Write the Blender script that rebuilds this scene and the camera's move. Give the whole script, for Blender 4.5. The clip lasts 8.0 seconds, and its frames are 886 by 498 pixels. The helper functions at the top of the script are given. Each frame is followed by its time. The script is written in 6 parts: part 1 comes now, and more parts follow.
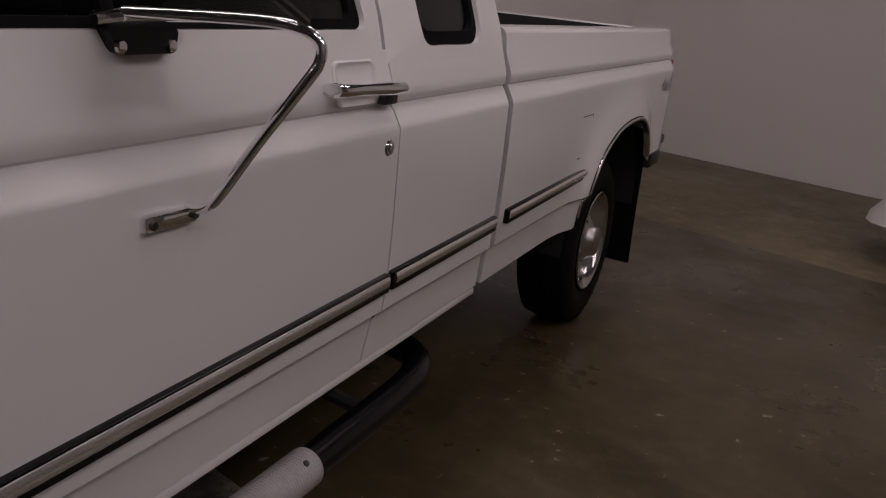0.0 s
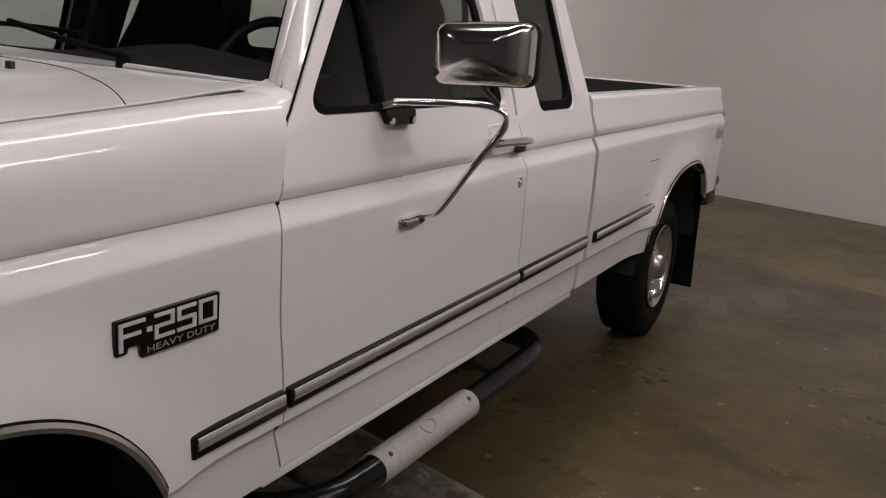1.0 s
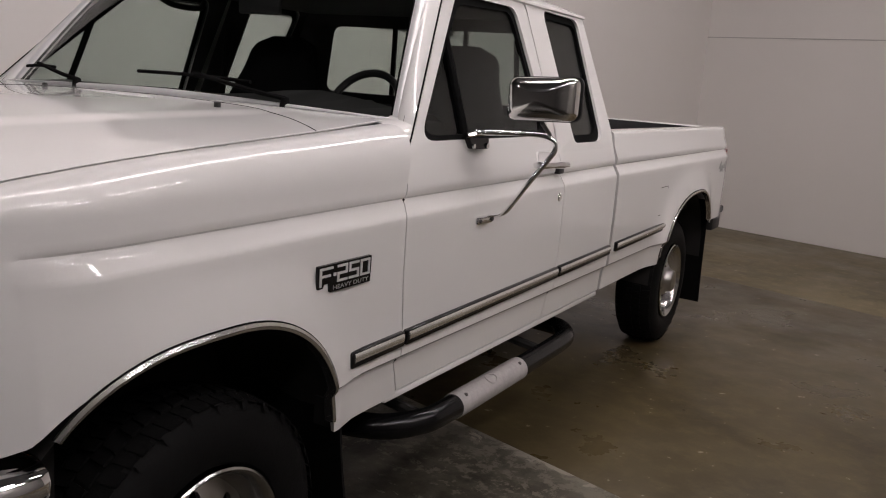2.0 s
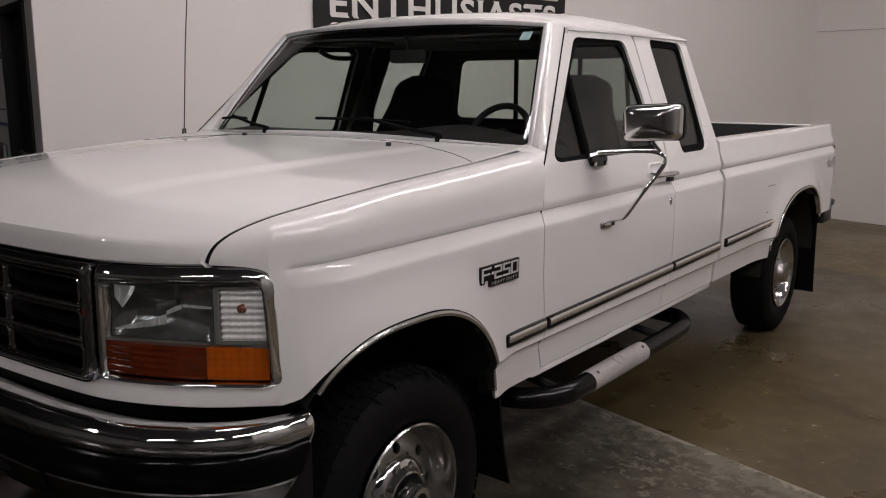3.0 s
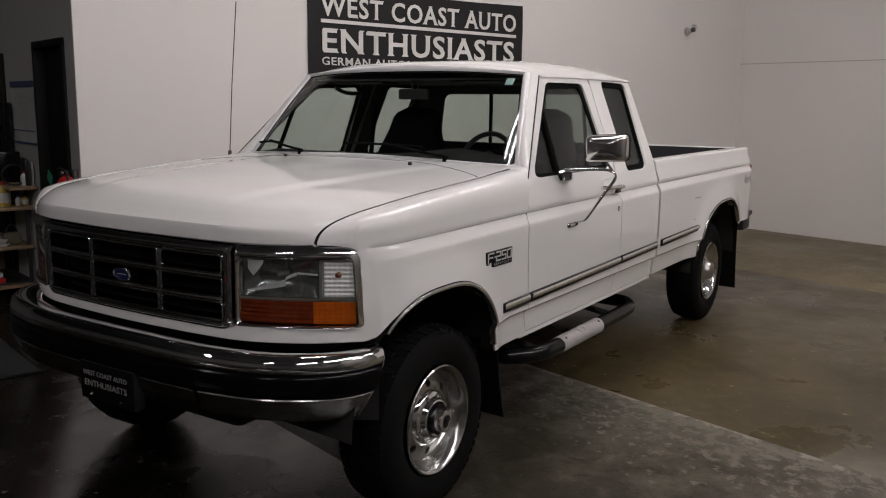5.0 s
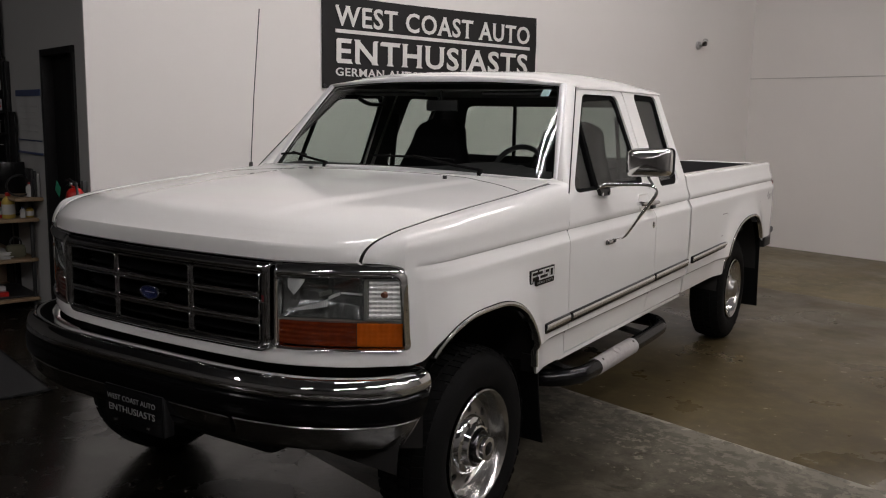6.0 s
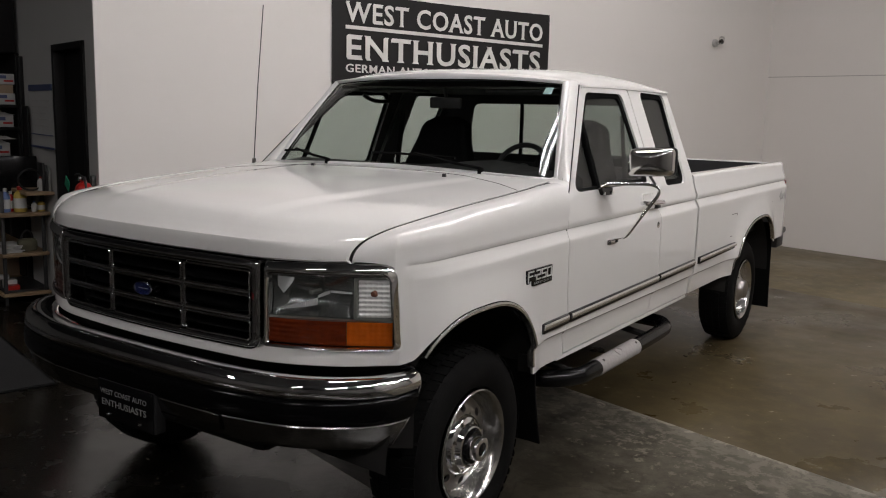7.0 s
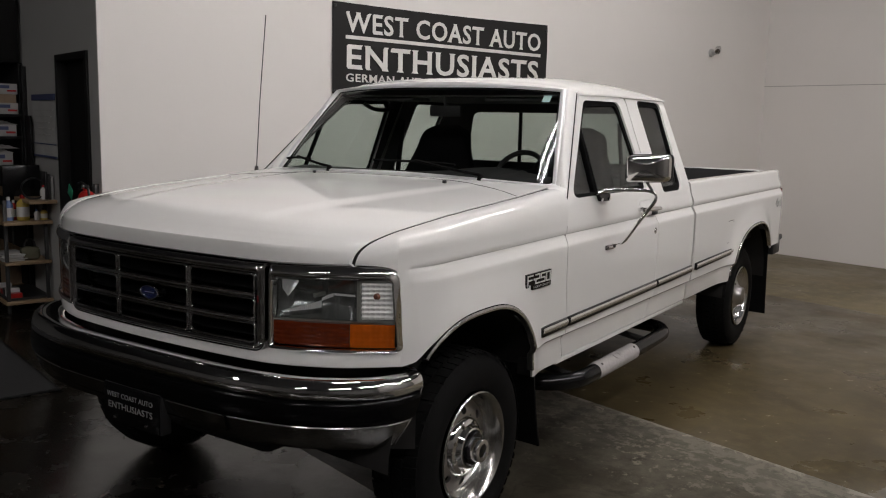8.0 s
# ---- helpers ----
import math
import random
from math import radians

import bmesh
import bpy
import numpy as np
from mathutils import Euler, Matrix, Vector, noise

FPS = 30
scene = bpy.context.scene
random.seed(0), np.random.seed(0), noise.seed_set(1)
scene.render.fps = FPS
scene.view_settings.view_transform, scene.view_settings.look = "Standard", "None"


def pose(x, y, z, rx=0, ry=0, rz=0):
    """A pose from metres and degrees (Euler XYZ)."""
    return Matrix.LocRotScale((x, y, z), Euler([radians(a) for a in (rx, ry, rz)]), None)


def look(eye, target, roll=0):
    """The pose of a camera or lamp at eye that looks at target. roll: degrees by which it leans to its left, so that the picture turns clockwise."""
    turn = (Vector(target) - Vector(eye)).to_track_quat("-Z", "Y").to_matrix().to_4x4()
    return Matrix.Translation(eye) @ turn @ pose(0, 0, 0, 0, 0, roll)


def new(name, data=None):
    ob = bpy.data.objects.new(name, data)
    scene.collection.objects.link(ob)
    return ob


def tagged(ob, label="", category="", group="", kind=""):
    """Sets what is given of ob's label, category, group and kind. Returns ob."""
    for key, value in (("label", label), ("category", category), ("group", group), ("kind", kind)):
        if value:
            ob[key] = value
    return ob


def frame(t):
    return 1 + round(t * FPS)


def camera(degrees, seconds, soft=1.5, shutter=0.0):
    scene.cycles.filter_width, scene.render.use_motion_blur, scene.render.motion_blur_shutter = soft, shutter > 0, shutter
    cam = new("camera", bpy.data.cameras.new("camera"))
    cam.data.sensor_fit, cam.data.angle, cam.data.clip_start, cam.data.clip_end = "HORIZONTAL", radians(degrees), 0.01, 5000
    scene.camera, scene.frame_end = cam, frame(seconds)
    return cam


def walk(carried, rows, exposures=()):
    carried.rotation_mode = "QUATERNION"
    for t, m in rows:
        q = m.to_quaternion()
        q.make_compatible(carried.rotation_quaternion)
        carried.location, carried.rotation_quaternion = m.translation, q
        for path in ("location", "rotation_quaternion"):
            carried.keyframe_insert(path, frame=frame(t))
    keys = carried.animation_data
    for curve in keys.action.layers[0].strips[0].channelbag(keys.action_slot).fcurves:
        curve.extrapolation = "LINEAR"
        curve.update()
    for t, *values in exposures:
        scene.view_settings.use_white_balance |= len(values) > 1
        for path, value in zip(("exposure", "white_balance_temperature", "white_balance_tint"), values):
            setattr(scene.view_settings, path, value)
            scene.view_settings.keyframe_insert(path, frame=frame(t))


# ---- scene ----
cam = camera(54.6, 8.0, soft=1.1)
PATH = [
    (0, 1.805, 0.233, 1.411, 23.63, -16.88, 6.04),
    (0.5, 1.919, -0.174, 1.408, 25.72, -14.40, 5.26),
    (1, 1.983, -0.552, 1.479, 27.98, -13.63, 4.05),
    (1.2, 2.028, -0.732, 1.487, 26.26, -10.66, 4.32),
    (2.3, 2.270, -1.435, 1.487, 29.75, -11.55, 4.21),
    (2.5, 2.326, -1.541, 1.519, 29.26, -12.41, 4.17),
    (3, 2.419, -1.799, 1.579, 36.76, -10.76, 0.24),
    (3.5, 2.548, -2.117, 1.604, 35.96, -9.87, -0.70),
    (4, 2.696, -2.393, 1.611, 35.33, -10.54, 0.97),
    (4.5, 2.771, -2.659, 1.647, 35.73, -10.53, 1.20),
    (4.7, 2.783, -2.785, 1.646, 33.60, -9.66, 1.49),
    (5.8, 2.559, -2.674, 1.666, 32.89, -9.87, -0.41),
    (6, 2.509, -2.733, 1.638, 32.44, -8.66, 1.06),
    (6.5, 2.592, -2.692, 1.635, 33.88, -7.67, 0.48),
    (7, 2.572, -2.661, 1.645, 33.74, -8.92, 1.41),
    (7.5, 2.585, -2.681, 1.651, 33.80, -9.08, 1.14),
    (8, 2.599, -2.717, 1.632, 33.65, -8.24, 1.33),
]


def gaze(x, y, z, yaw, pitch, roll):
    a, p = radians(yaw), radians(pitch)
    way = Vector((-math.sin(a) * math.cos(p), math.cos(a) * math.cos(p), math.sin(p)))
    return look((x, y, z), Vector((x, y, z)) + way, roll)


EXPOSURES = [(0.0, -0.97, 6750, 24), (0.5, -0.42, 6750, 20), (1.0, -0.14, 6700, 15), (2.5, -0.02, 6650, 13), (4.5, -0.03, 6550, 10), (6.0, 0.10, 6500, 8), (8.0, 0.15, 6500, 6)]
walk(cam, [(t, gaze(*row)) for t, *row in PATH], EXPOSURES)

# ---- the room's own axes: a along the far wall, b along the long side wall ----
ROOM = pose(0, 0, 0, 0, 0, -16.417)
BACK, FAR, PART, RIGHT, NEAR, LEFT, TOP = -3.048, 9.02, 0.20, 6.6, -12.0, -9.5, 5.2


def at(a, b, z=0.0):
    return ROOM @ Vector((a, b, z))


# ---- world and lamps ----
world = bpy.data.worlds.new("world")
scene.world = world
world.use_nodes = True
world.node_tree.nodes["Background"].inputs[0].default_value = (0.02, 0.02, 0.022, 1)
world.node_tree.nodes["Background"].inputs[1].default_value = 0.3


# ---- materials ----
def material(name, colour, rough=0.5, metal=0.0, coat=0.0, vary=0.0, scale=8.0, bump=0.0, bump_scale=60.0, spec=0.5, alpha=None, trans=0.0, ior=1.5, rough_vary=0.0):
    m = bpy.data.materials.new(name)
    m.use_nodes = True
    nt = m.node_tree
    b = nt.nodes["Principled BSDF"]
    b.inputs["Base Color"].default_value = (*colour, 1)
    b.inputs["Roughness"].default_value = rough
    b.inputs["Metallic"].default_value = metal
    b.inputs["Coat Weight"].default_value = coat
    b.inputs["Coat Roughness"].default_value = 0.04
    b.inputs["Specular IOR Level"].default_value = spec
    b.inputs["Transmission Weight"].default_value = trans
    b.inputs["IOR"].default_value = ior
    co = nt.nodes.new("ShaderNodeTexCoord")
    if vary or rough_vary:
        n1 = nt.nodes.new("ShaderNodeTexNoise")
        n1.inputs["Scale"].default_value = scale
        n1.inputs["Detail"].default_value = 8
        n1.inputs["Roughness"].default_value = 0.65
        nt.links.new(co.outputs["Object"], n1.inputs["Vector"])
        if vary:
            mix = nt.nodes.new("ShaderNodeMix")
            mix.data_type = "RGBA"
            mix.inputs[6].default_value = (*[c * (1 - vary) for c in colour], 1)
            mix.inputs[7].default_value = (*[min(1, c * (1 + vary)) for c in colour], 1)
            nt.links.new(n1.outputs["Fac"], mix.inputs[0])
            nt.links.new(mix.outputs[2], b.inputs["Base Color"])
        if rough_vary:
            mr = nt.nodes.new("ShaderNodeMapRange")
            mr.inputs[1].default_value, mr.inputs[2].default_value = 0.3, 0.7
            mr.inputs[3].default_value, mr.inputs[4].default_value = max(0, rough - rough_vary), rough + rough_vary
            nt.links.new(n1.outputs["Fac"], mr.inputs[0])
            nt.links.new(mr.outputs[0], b.inputs["Roughness"])
    if bump:
        n2 = nt.nodes.new("ShaderNodeTexNoise")
        n2.inputs["Scale"].default_value = bump_scale
        n2.inputs["Detail"].default_value = 6
        nt.links.new(co.outputs["Object"], n2.inputs["Vector"])
        bp = nt.nodes.new("ShaderNodeBump")
        bp.inputs["Strength"].default_value = bump
        bp.inputs["Distance"].default_value = 0.01
        nt.links.new(n2.outputs["Fac"], bp.inputs["Height"])
        nt.links.new(bp.outputs[0], b.inputs["Normal"])
    return m


def glass(name, tint, rough=0.0):
    """A thin pane: tinted see-through with a mirror share by Fresnel."""
    m = bpy.data.materials.new(name)
    m.use_nodes = True
    nt = m.node_tree
    nt.nodes.remove(nt.nodes["Principled BSDF"])
    tr, gl, mx, lw, pw, ml = (nt.nodes.new(k) for k in ("ShaderNodeBsdfTransparent", "ShaderNodeBsdfGlossy", "ShaderNodeMixShader", "ShaderNodeLayerWeight", "ShaderNodeMath", "ShaderNodeMath"))
    tr.inputs[0].default_value = (*tint, 1)
    gl.inputs["Roughness"].default_value = rough
    pw.operation, ml.operation = "POWER", "MULTIPLY_ADD"
    pw.inputs[1].default_value, ml.inputs[1].default_value, ml.inputs[2].default_value = 5.0, 0.9, 0.04
    nt.links.new(lw.outputs["Facing"], pw.inputs[0])
    nt.links.new(pw.outputs[0], ml.inputs[0])
    nt.links.new(ml.outputs[0], mx.inputs[0])
    nt.links.new(tr.outputs[0], mx.inputs[1])
    nt.links.new(gl.outputs[0], mx.inputs[2])
    nt.links.new(mx.outputs[0], nt.nodes["Material Output"].inputs[0])
    return m


def glow(name, colour, strength):
    m = bpy.data.materials.new(name)
    m.use_nodes = True
    b = m.node_tree.nodes["Principled BSDF"]
    b.inputs["Base Color"].default_value = (0.9, 0.9, 0.9, 1)
    b.inputs["Emission Color"].default_value = (*colour, 1)
    b.inputs["Emission Strength"].default_value = strength
    return m


PAINT = material("white_paint", (0.80, 0.79, 0.77), 0.30, coat=1.0, vary=0.02, scale=1.5, bump=0.006, bump_scale=4, spec=0.0)
CHROME = material("chrome", (0.86, 0.86, 0.86), 0.045, 1.0, rough_vary=0.02, scale=14)
SOFT_CHROME = material("worn_chrome", (0.66, 0.65, 0.64), 0.13, 1.0, vary=0.08, scale=30, rough_vary=0.06)
ALLOY = material("polished_alloy", (0.50, 0.49, 0.47), 0.2, 1.0, vary=0.06, scale=30, rough_vary=0.05)
DISC_ALLOY = material("satin_alloy", (0.46, 0.45, 0.43), 0.34, 1.0, vary=0.08, scale=25, rough_vary=0.05)
BLACK = material("black_plastic", (0.018, 0.018, 0.019), 0.45, vary=0.2, scale=40, bump=0.05, bump_scale=300)
GLOSS_BLACK = material("black_gloss", (0.005, 0.005, 0.0055), 0.2, spec=0.28)
# wall paint with the work corner's shade put into its colour
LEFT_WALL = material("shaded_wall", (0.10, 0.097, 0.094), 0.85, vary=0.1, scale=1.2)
# unseen walls' tone, darkened so that chrome and glass mirror little light
DARKENED_WALL = material("darkened_wall", (0.16, 0.154, 0.147), 0.8, vary=0.1, scale=1.2)
RUBBER = material("tyre_rubber", (0.006, 0.006, 0.006), 0.68, spec=0.11, vary=0.25, scale=20, bump=0.15, bump_scale=150)
SEAL = material("rubber_seal", (0.006, 0.006, 0.006), 0.8, spec=0.05)
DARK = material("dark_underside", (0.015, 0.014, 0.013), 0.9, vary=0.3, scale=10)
LINER = material("bed_liner", (0.02, 0.02, 0.021), 0.7, vary=0.2, scale=30, bump=0.2, bump_scale=120)
CLOTH = material("grey_cloth", (0.012, 0.012, 0.013), 0.95, spec=0.1, vary=0.2, scale=25)
TRIM = material("cab_trim", (0.042, 0.042, 0.041), 0.75, vary=0.1, scale=25, bump=0.1, bump_scale=250)
DASH = material("dash_vinyl", (0.014, 0.014, 0.0142), 0.6, spec=0.3, vary=0.15, scale=30)
HEADLINER = material("headliner_cloth", (0.16, 0.157, 0.152), 0.95, spec=0.1, vary=0.1, scale=40)
WINDOW = glass("tinted_glass", (0.84, 0.88, 0.85))
REAR_WINDOW = glass("privacy_glass", (0.74, 0.78, 0.755))
SIDE_WINDOW = glass("side_glass", (0.76, 0.80, 0.78))
CLEAR = glass("clear_lens", (0.86, 0.88, 0.88), 0.05)
GRILLE_CHROME = material("grille_chrome", (0.74, 0.74, 0.75), 0.05, 1.0, rough_vary=0.03, scale=14)
DULL_CHROME = material("dull_chrome", (0.38, 0.375, 0.37), 0.2, 1.0, vary=0.12, scale=20, rough_vary=0.06)
BRIGHT = material("bright_trim", (0.80, 0.80, 0.80), 0.36, 0.3, vary=0.03, scale=20)
TRIM_METAL = material("satin_trim", (0.72, 0.71, 0.69), 0.2, 1.0, vary=0.05, scale=25, rough_vary=0.05)
MIRROR_CHROME = material("mirror_chrome", (0.80, 0.79, 0.77), 0.11, 1.0, rough_vary=0.04, scale=10)
SMOKE = material("smoky_plastic", (0.16, 0.165, 0.15), 0.15, coat=1.0, vary=0.1, scale=20)
AMBER_DARK = material("deep_amber_lens", (0.115, 0.0155, 0.002), 0.12, coat=1.0, vary=0.6, scale=22)
AMBER = material("amber_lens", (0.42, 0.085, 0.006), 0.08, coat=1.0, vary=0.45, scale=30)
RED_LENS = material("red_lens", (0.35, 0.012, 0.01), 0.15, coat=1.0)
BLUE = material("blue_enamel", (0.008, 0.014, 0.07), 0.2, coat=1.0)
RED_TRIM = material("red_badge", (0.16, 0.015, 0.018), 0.4)
STEP = material("step_pad", (0.42, 0.40, 0.39), 0.7, vary=0.25, scale=50, bump=0.3, bump_scale=200)
REFLECTOR = material("lamp_reflector", (0.34, 0.35, 0.34), 0.16, 0.8)
DECAL = material("grey_decal", (0.33, 0.33, 0.32), 0.5)
SCUFF = material("scuff_mark", (0.10, 0.095, 0.09), 0.8)
WALL_WHITE = material("painted_wall", (0.74, 0.71, 0.68), 0.75, vary=0.035, scale=0.9, bump=0.06, bump_scale=90)
WALL_GREY = material("grey_wall", (0.46, 0.455, 0.44), 0.8, vary=0.06, scale=1.4, bump=0.06, bump_scale=90)
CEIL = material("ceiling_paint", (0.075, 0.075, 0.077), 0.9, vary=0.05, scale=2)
BANNER = material("black_vinyl", (0.018, 0.017, 0.017), 0.6, vary=0.2, scale=3, bump=0.1, bump_scale=6, spec=0.2)
LETTER = material("white_print", (0.72, 0.70, 0.67), 0.6)
PLATE_LETTER = material("plate_print", (0.3, 0.3, 0.3), 0.5)
DOOR_BLACK = material("dark_door", (0.009, 0.0085, 0.0085), 0.55, spec=0.2, vary=0.15, scale=6)
WOOD = material("light_laminate", (0.27, 0.185, 0.105), 0.5, vary=0.15, scale=12)
CARD = material("cardboard", (0.30, 0.22, 0.15), 0.85, vary=0.1, scale=15)
PAPER = material("paper", (0.50, 0.50, 0.485), 0.8, vary=0.06, scale=6)
BLUE_PRINT = material("blue_print", (0.06, 0.08, 0.17), 0.7)
RED = material("red_enamel", (0.42, 0.016, 0.014), 0.3, coat=0.5, vary=0.1, scale=10)
GREEN = material("green_tag", (0.03, 0.30, 0.16), 0.6)
YELLOW = material("yellow_plastic", (0.42, 0.30, 0.05), 0.5)
BLUE_PL = material("blue_plastic", (0.10, 0.16, 0.34), 0.4)
MAT_BLACK = material("black_mat", (0.012, 0.012, 0.013), 0.9, vary=0.25, scale=6, bump=0.4, bump_scale=200)
STEEL = material("dark_steel", (0.06, 0.06, 0.06), 0.5, 0.6)


def concrete(name, base, blotch, rough, flecks, paint=0.0):
    """Worn concrete: broad stains, fine grain, pale flecks and, where asked, flaking pale paint."""
    m = bpy.data.materials.new(name)
    m.use_nodes = True
    nt = m.node_tree
    b = nt.nodes["Principled BSDF"]
    b.inputs["Specular IOR Level"].default_value = 0.2 if paint else 0.42
    co = nt.nodes.new("ShaderNodeTexCoord")

    def noise_of(scale, detail, rough_=0.6, dist=0.0):
        n = nt.nodes.new("ShaderNodeTexNoise")
        n.inputs["Scale"].default_value, n.inputs["Detail"].default_value, n.inputs["Roughness"].default_value, n.inputs["Distortion"].default_value = scale, detail, rough_, dist
        nt.links.new(co.outputs["Object"], n.inputs["Vector"])
        return n.outputs["Fac"]

    def ramp(src, lo, hi):
        r = nt.nodes.new("ShaderNodeMapRange")
        r.inputs[1].default_value, r.inputs[2].default_value = lo, hi
        nt.links.new(src, r.inputs[0])
        return r.outputs[0]

    def mix(fac, a, c):
        x = nt.nodes.new("ShaderNodeMix")
        x.data_type = "RGBA"
        nt.links.new(fac, x.inputs[0])
        for k, val in ((6, a), (7, c)):
            if isinstance(val, tuple):
                x.inputs[k].default_value = (*val, 1)
            else:
                nt.links.new(val, x.inputs[k])
        return x.outputs[2]

    col = mix(ramp(noise_of(0.9, 9, 0.6, 0.6), 0.35, 0.68), base, blotch)
    col = mix(ramp(noise_of(7, 8, 0.7), 0.46, 0.85), col, tuple(c * 1.5 for c in base))
    dark = mix(ramp(noise_of(2.3, 8, 0.62, 1.2), 0.56, 0.78), col, tuple(c * 0.45 for c in base))
    col = mix(ramp(noise_of(14, 5, 0.6), 0.665 if flecks else 0.95, 0.70 if flecks else 1.0), dark, (0.30, 0.27, 0.22))
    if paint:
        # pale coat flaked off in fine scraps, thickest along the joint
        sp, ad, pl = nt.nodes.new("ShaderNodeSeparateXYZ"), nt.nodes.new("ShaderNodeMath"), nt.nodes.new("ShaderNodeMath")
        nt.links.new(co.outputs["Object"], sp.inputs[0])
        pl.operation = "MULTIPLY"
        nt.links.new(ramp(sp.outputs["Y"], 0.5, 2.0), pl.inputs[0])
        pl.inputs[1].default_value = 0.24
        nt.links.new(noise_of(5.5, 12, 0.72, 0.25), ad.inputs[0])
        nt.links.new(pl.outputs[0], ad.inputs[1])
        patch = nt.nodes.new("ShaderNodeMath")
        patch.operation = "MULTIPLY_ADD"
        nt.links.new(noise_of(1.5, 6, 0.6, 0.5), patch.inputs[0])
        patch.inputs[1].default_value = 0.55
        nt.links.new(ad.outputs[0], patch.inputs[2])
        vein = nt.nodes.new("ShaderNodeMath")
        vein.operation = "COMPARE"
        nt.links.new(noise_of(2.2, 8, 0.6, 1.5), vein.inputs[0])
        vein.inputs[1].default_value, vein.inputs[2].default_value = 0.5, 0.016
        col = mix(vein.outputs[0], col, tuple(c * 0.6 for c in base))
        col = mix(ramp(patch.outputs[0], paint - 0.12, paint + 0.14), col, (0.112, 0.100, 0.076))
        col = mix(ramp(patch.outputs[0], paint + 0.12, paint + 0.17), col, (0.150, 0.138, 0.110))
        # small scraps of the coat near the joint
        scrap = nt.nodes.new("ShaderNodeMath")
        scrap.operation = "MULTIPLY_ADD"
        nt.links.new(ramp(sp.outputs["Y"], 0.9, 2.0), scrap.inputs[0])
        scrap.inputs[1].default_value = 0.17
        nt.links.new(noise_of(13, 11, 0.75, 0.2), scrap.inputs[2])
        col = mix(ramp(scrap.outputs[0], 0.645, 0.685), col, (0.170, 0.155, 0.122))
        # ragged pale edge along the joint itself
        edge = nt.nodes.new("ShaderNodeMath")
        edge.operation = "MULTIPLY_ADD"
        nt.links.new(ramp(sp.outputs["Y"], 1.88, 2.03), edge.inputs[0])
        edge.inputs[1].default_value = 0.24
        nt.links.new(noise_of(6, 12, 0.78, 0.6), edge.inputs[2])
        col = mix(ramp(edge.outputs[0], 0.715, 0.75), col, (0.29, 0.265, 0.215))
    nt.links.new(col, b.inputs["Base Color"])
    rr = nt.nodes.new("ShaderNodeMapRange")
    rr.inputs[1].default_value, rr.inputs[2].default_value, rr.inputs[3].default_value, rr.inputs[4].default_value = 0.3, 0.7, rough - 0.12, rough + 0.14
    nt.links.new(noise_of(1.6, 8), rr.inputs[0])
    nt.links.new(rr.outputs[0], b.inputs["Roughness"])
    bp = nt.nodes.new("ShaderNodeBump")
    bp.inputs["Strength"].default_value, bp.inputs["Distance"].default_value = 0.12, 0.004
    nt.links.new(noise_of(40, 6), bp.inputs["Height"])
    nt.links.new(bp.outputs[0], b.inputs["Normal"])
    return m


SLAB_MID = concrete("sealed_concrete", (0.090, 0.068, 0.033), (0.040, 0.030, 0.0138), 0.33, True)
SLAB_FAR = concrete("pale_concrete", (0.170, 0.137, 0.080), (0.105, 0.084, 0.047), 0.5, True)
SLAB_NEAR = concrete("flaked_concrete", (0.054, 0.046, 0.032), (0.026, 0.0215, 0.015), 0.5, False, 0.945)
# near-black concrete: the truck's shade is put into the slab's colour
SLAB_SHADED = concrete("shaded_concrete", (0.012, 0.0102, 0.0072), (0.006, 0.0051, 0.0036), 0.24, True)


# ---- mesh helpers ----
def part(name, bm, mat, parent=None, label="", smooth=35):
    bmesh.ops.remove_doubles(bm, verts=bm.verts, dist=1e-5)
    bmesh.ops.dissolve_degenerate(bm, edges=bm.edges, dist=1e-6)
    bmesh.ops.recalc_face_normals(bm, faces=bm.faces)
    me = bpy.data.meshes.new(name)
    if smooth:
        for f in bm.faces:
            f.smooth = True
        for e in bm.edges:
            e.smooth = len(e.link_faces) == 2 and e.calc_face_angle(0) < radians(smooth)
    bm.to_mesh(me)
    bm.free()
    me.materials.append(mat)
    ob = new(name, me)
    if parent:
        ob.parent = parent
    if label:
        ob["label"] = label
    return ob


def thing(name, label, category, m=None, group="", kind=""):
    ob = new(name)
    ob.empty_display_size = 0.1
    if m is not None:
        ob.matrix_world = m
    return tagged(ob, label, category, group, kind)


def shell(ob, thickness, offset=-1):
    s = ob.modifiers.new("thickness", "SOLIDIFY")
    s.thickness, s.offset, s.use_even_offset = thickness, offset, False
    return ob


def flipped(bm, sx):
    """Mirrors the mesh to the other side when sx is -1."""
    if sx < 0:
        for v in bm.verts:
            v.co.x = -v.co.x
        bmesh.ops.reverse_faces(bm, faces=bm.faces)
    return bm


def sheet(bm, rows, close=False):
    """Quads between rows of points."""
    vs = [[bm.verts.new(p) for p in r] for r in rows]
    n = len(rows[0])
    for i in range(len(rows) - 1):
        for j in range(n if close else n - 1):
            k = (j + 1) % n
            q = [vs[i][j], vs[i][k], vs[i + 1][k], vs[i + 1][j]]
            if len({tuple(round(c, 5) for c in v.co) for v in q}) > 2:
                bm.faces.new(q)
    return vs


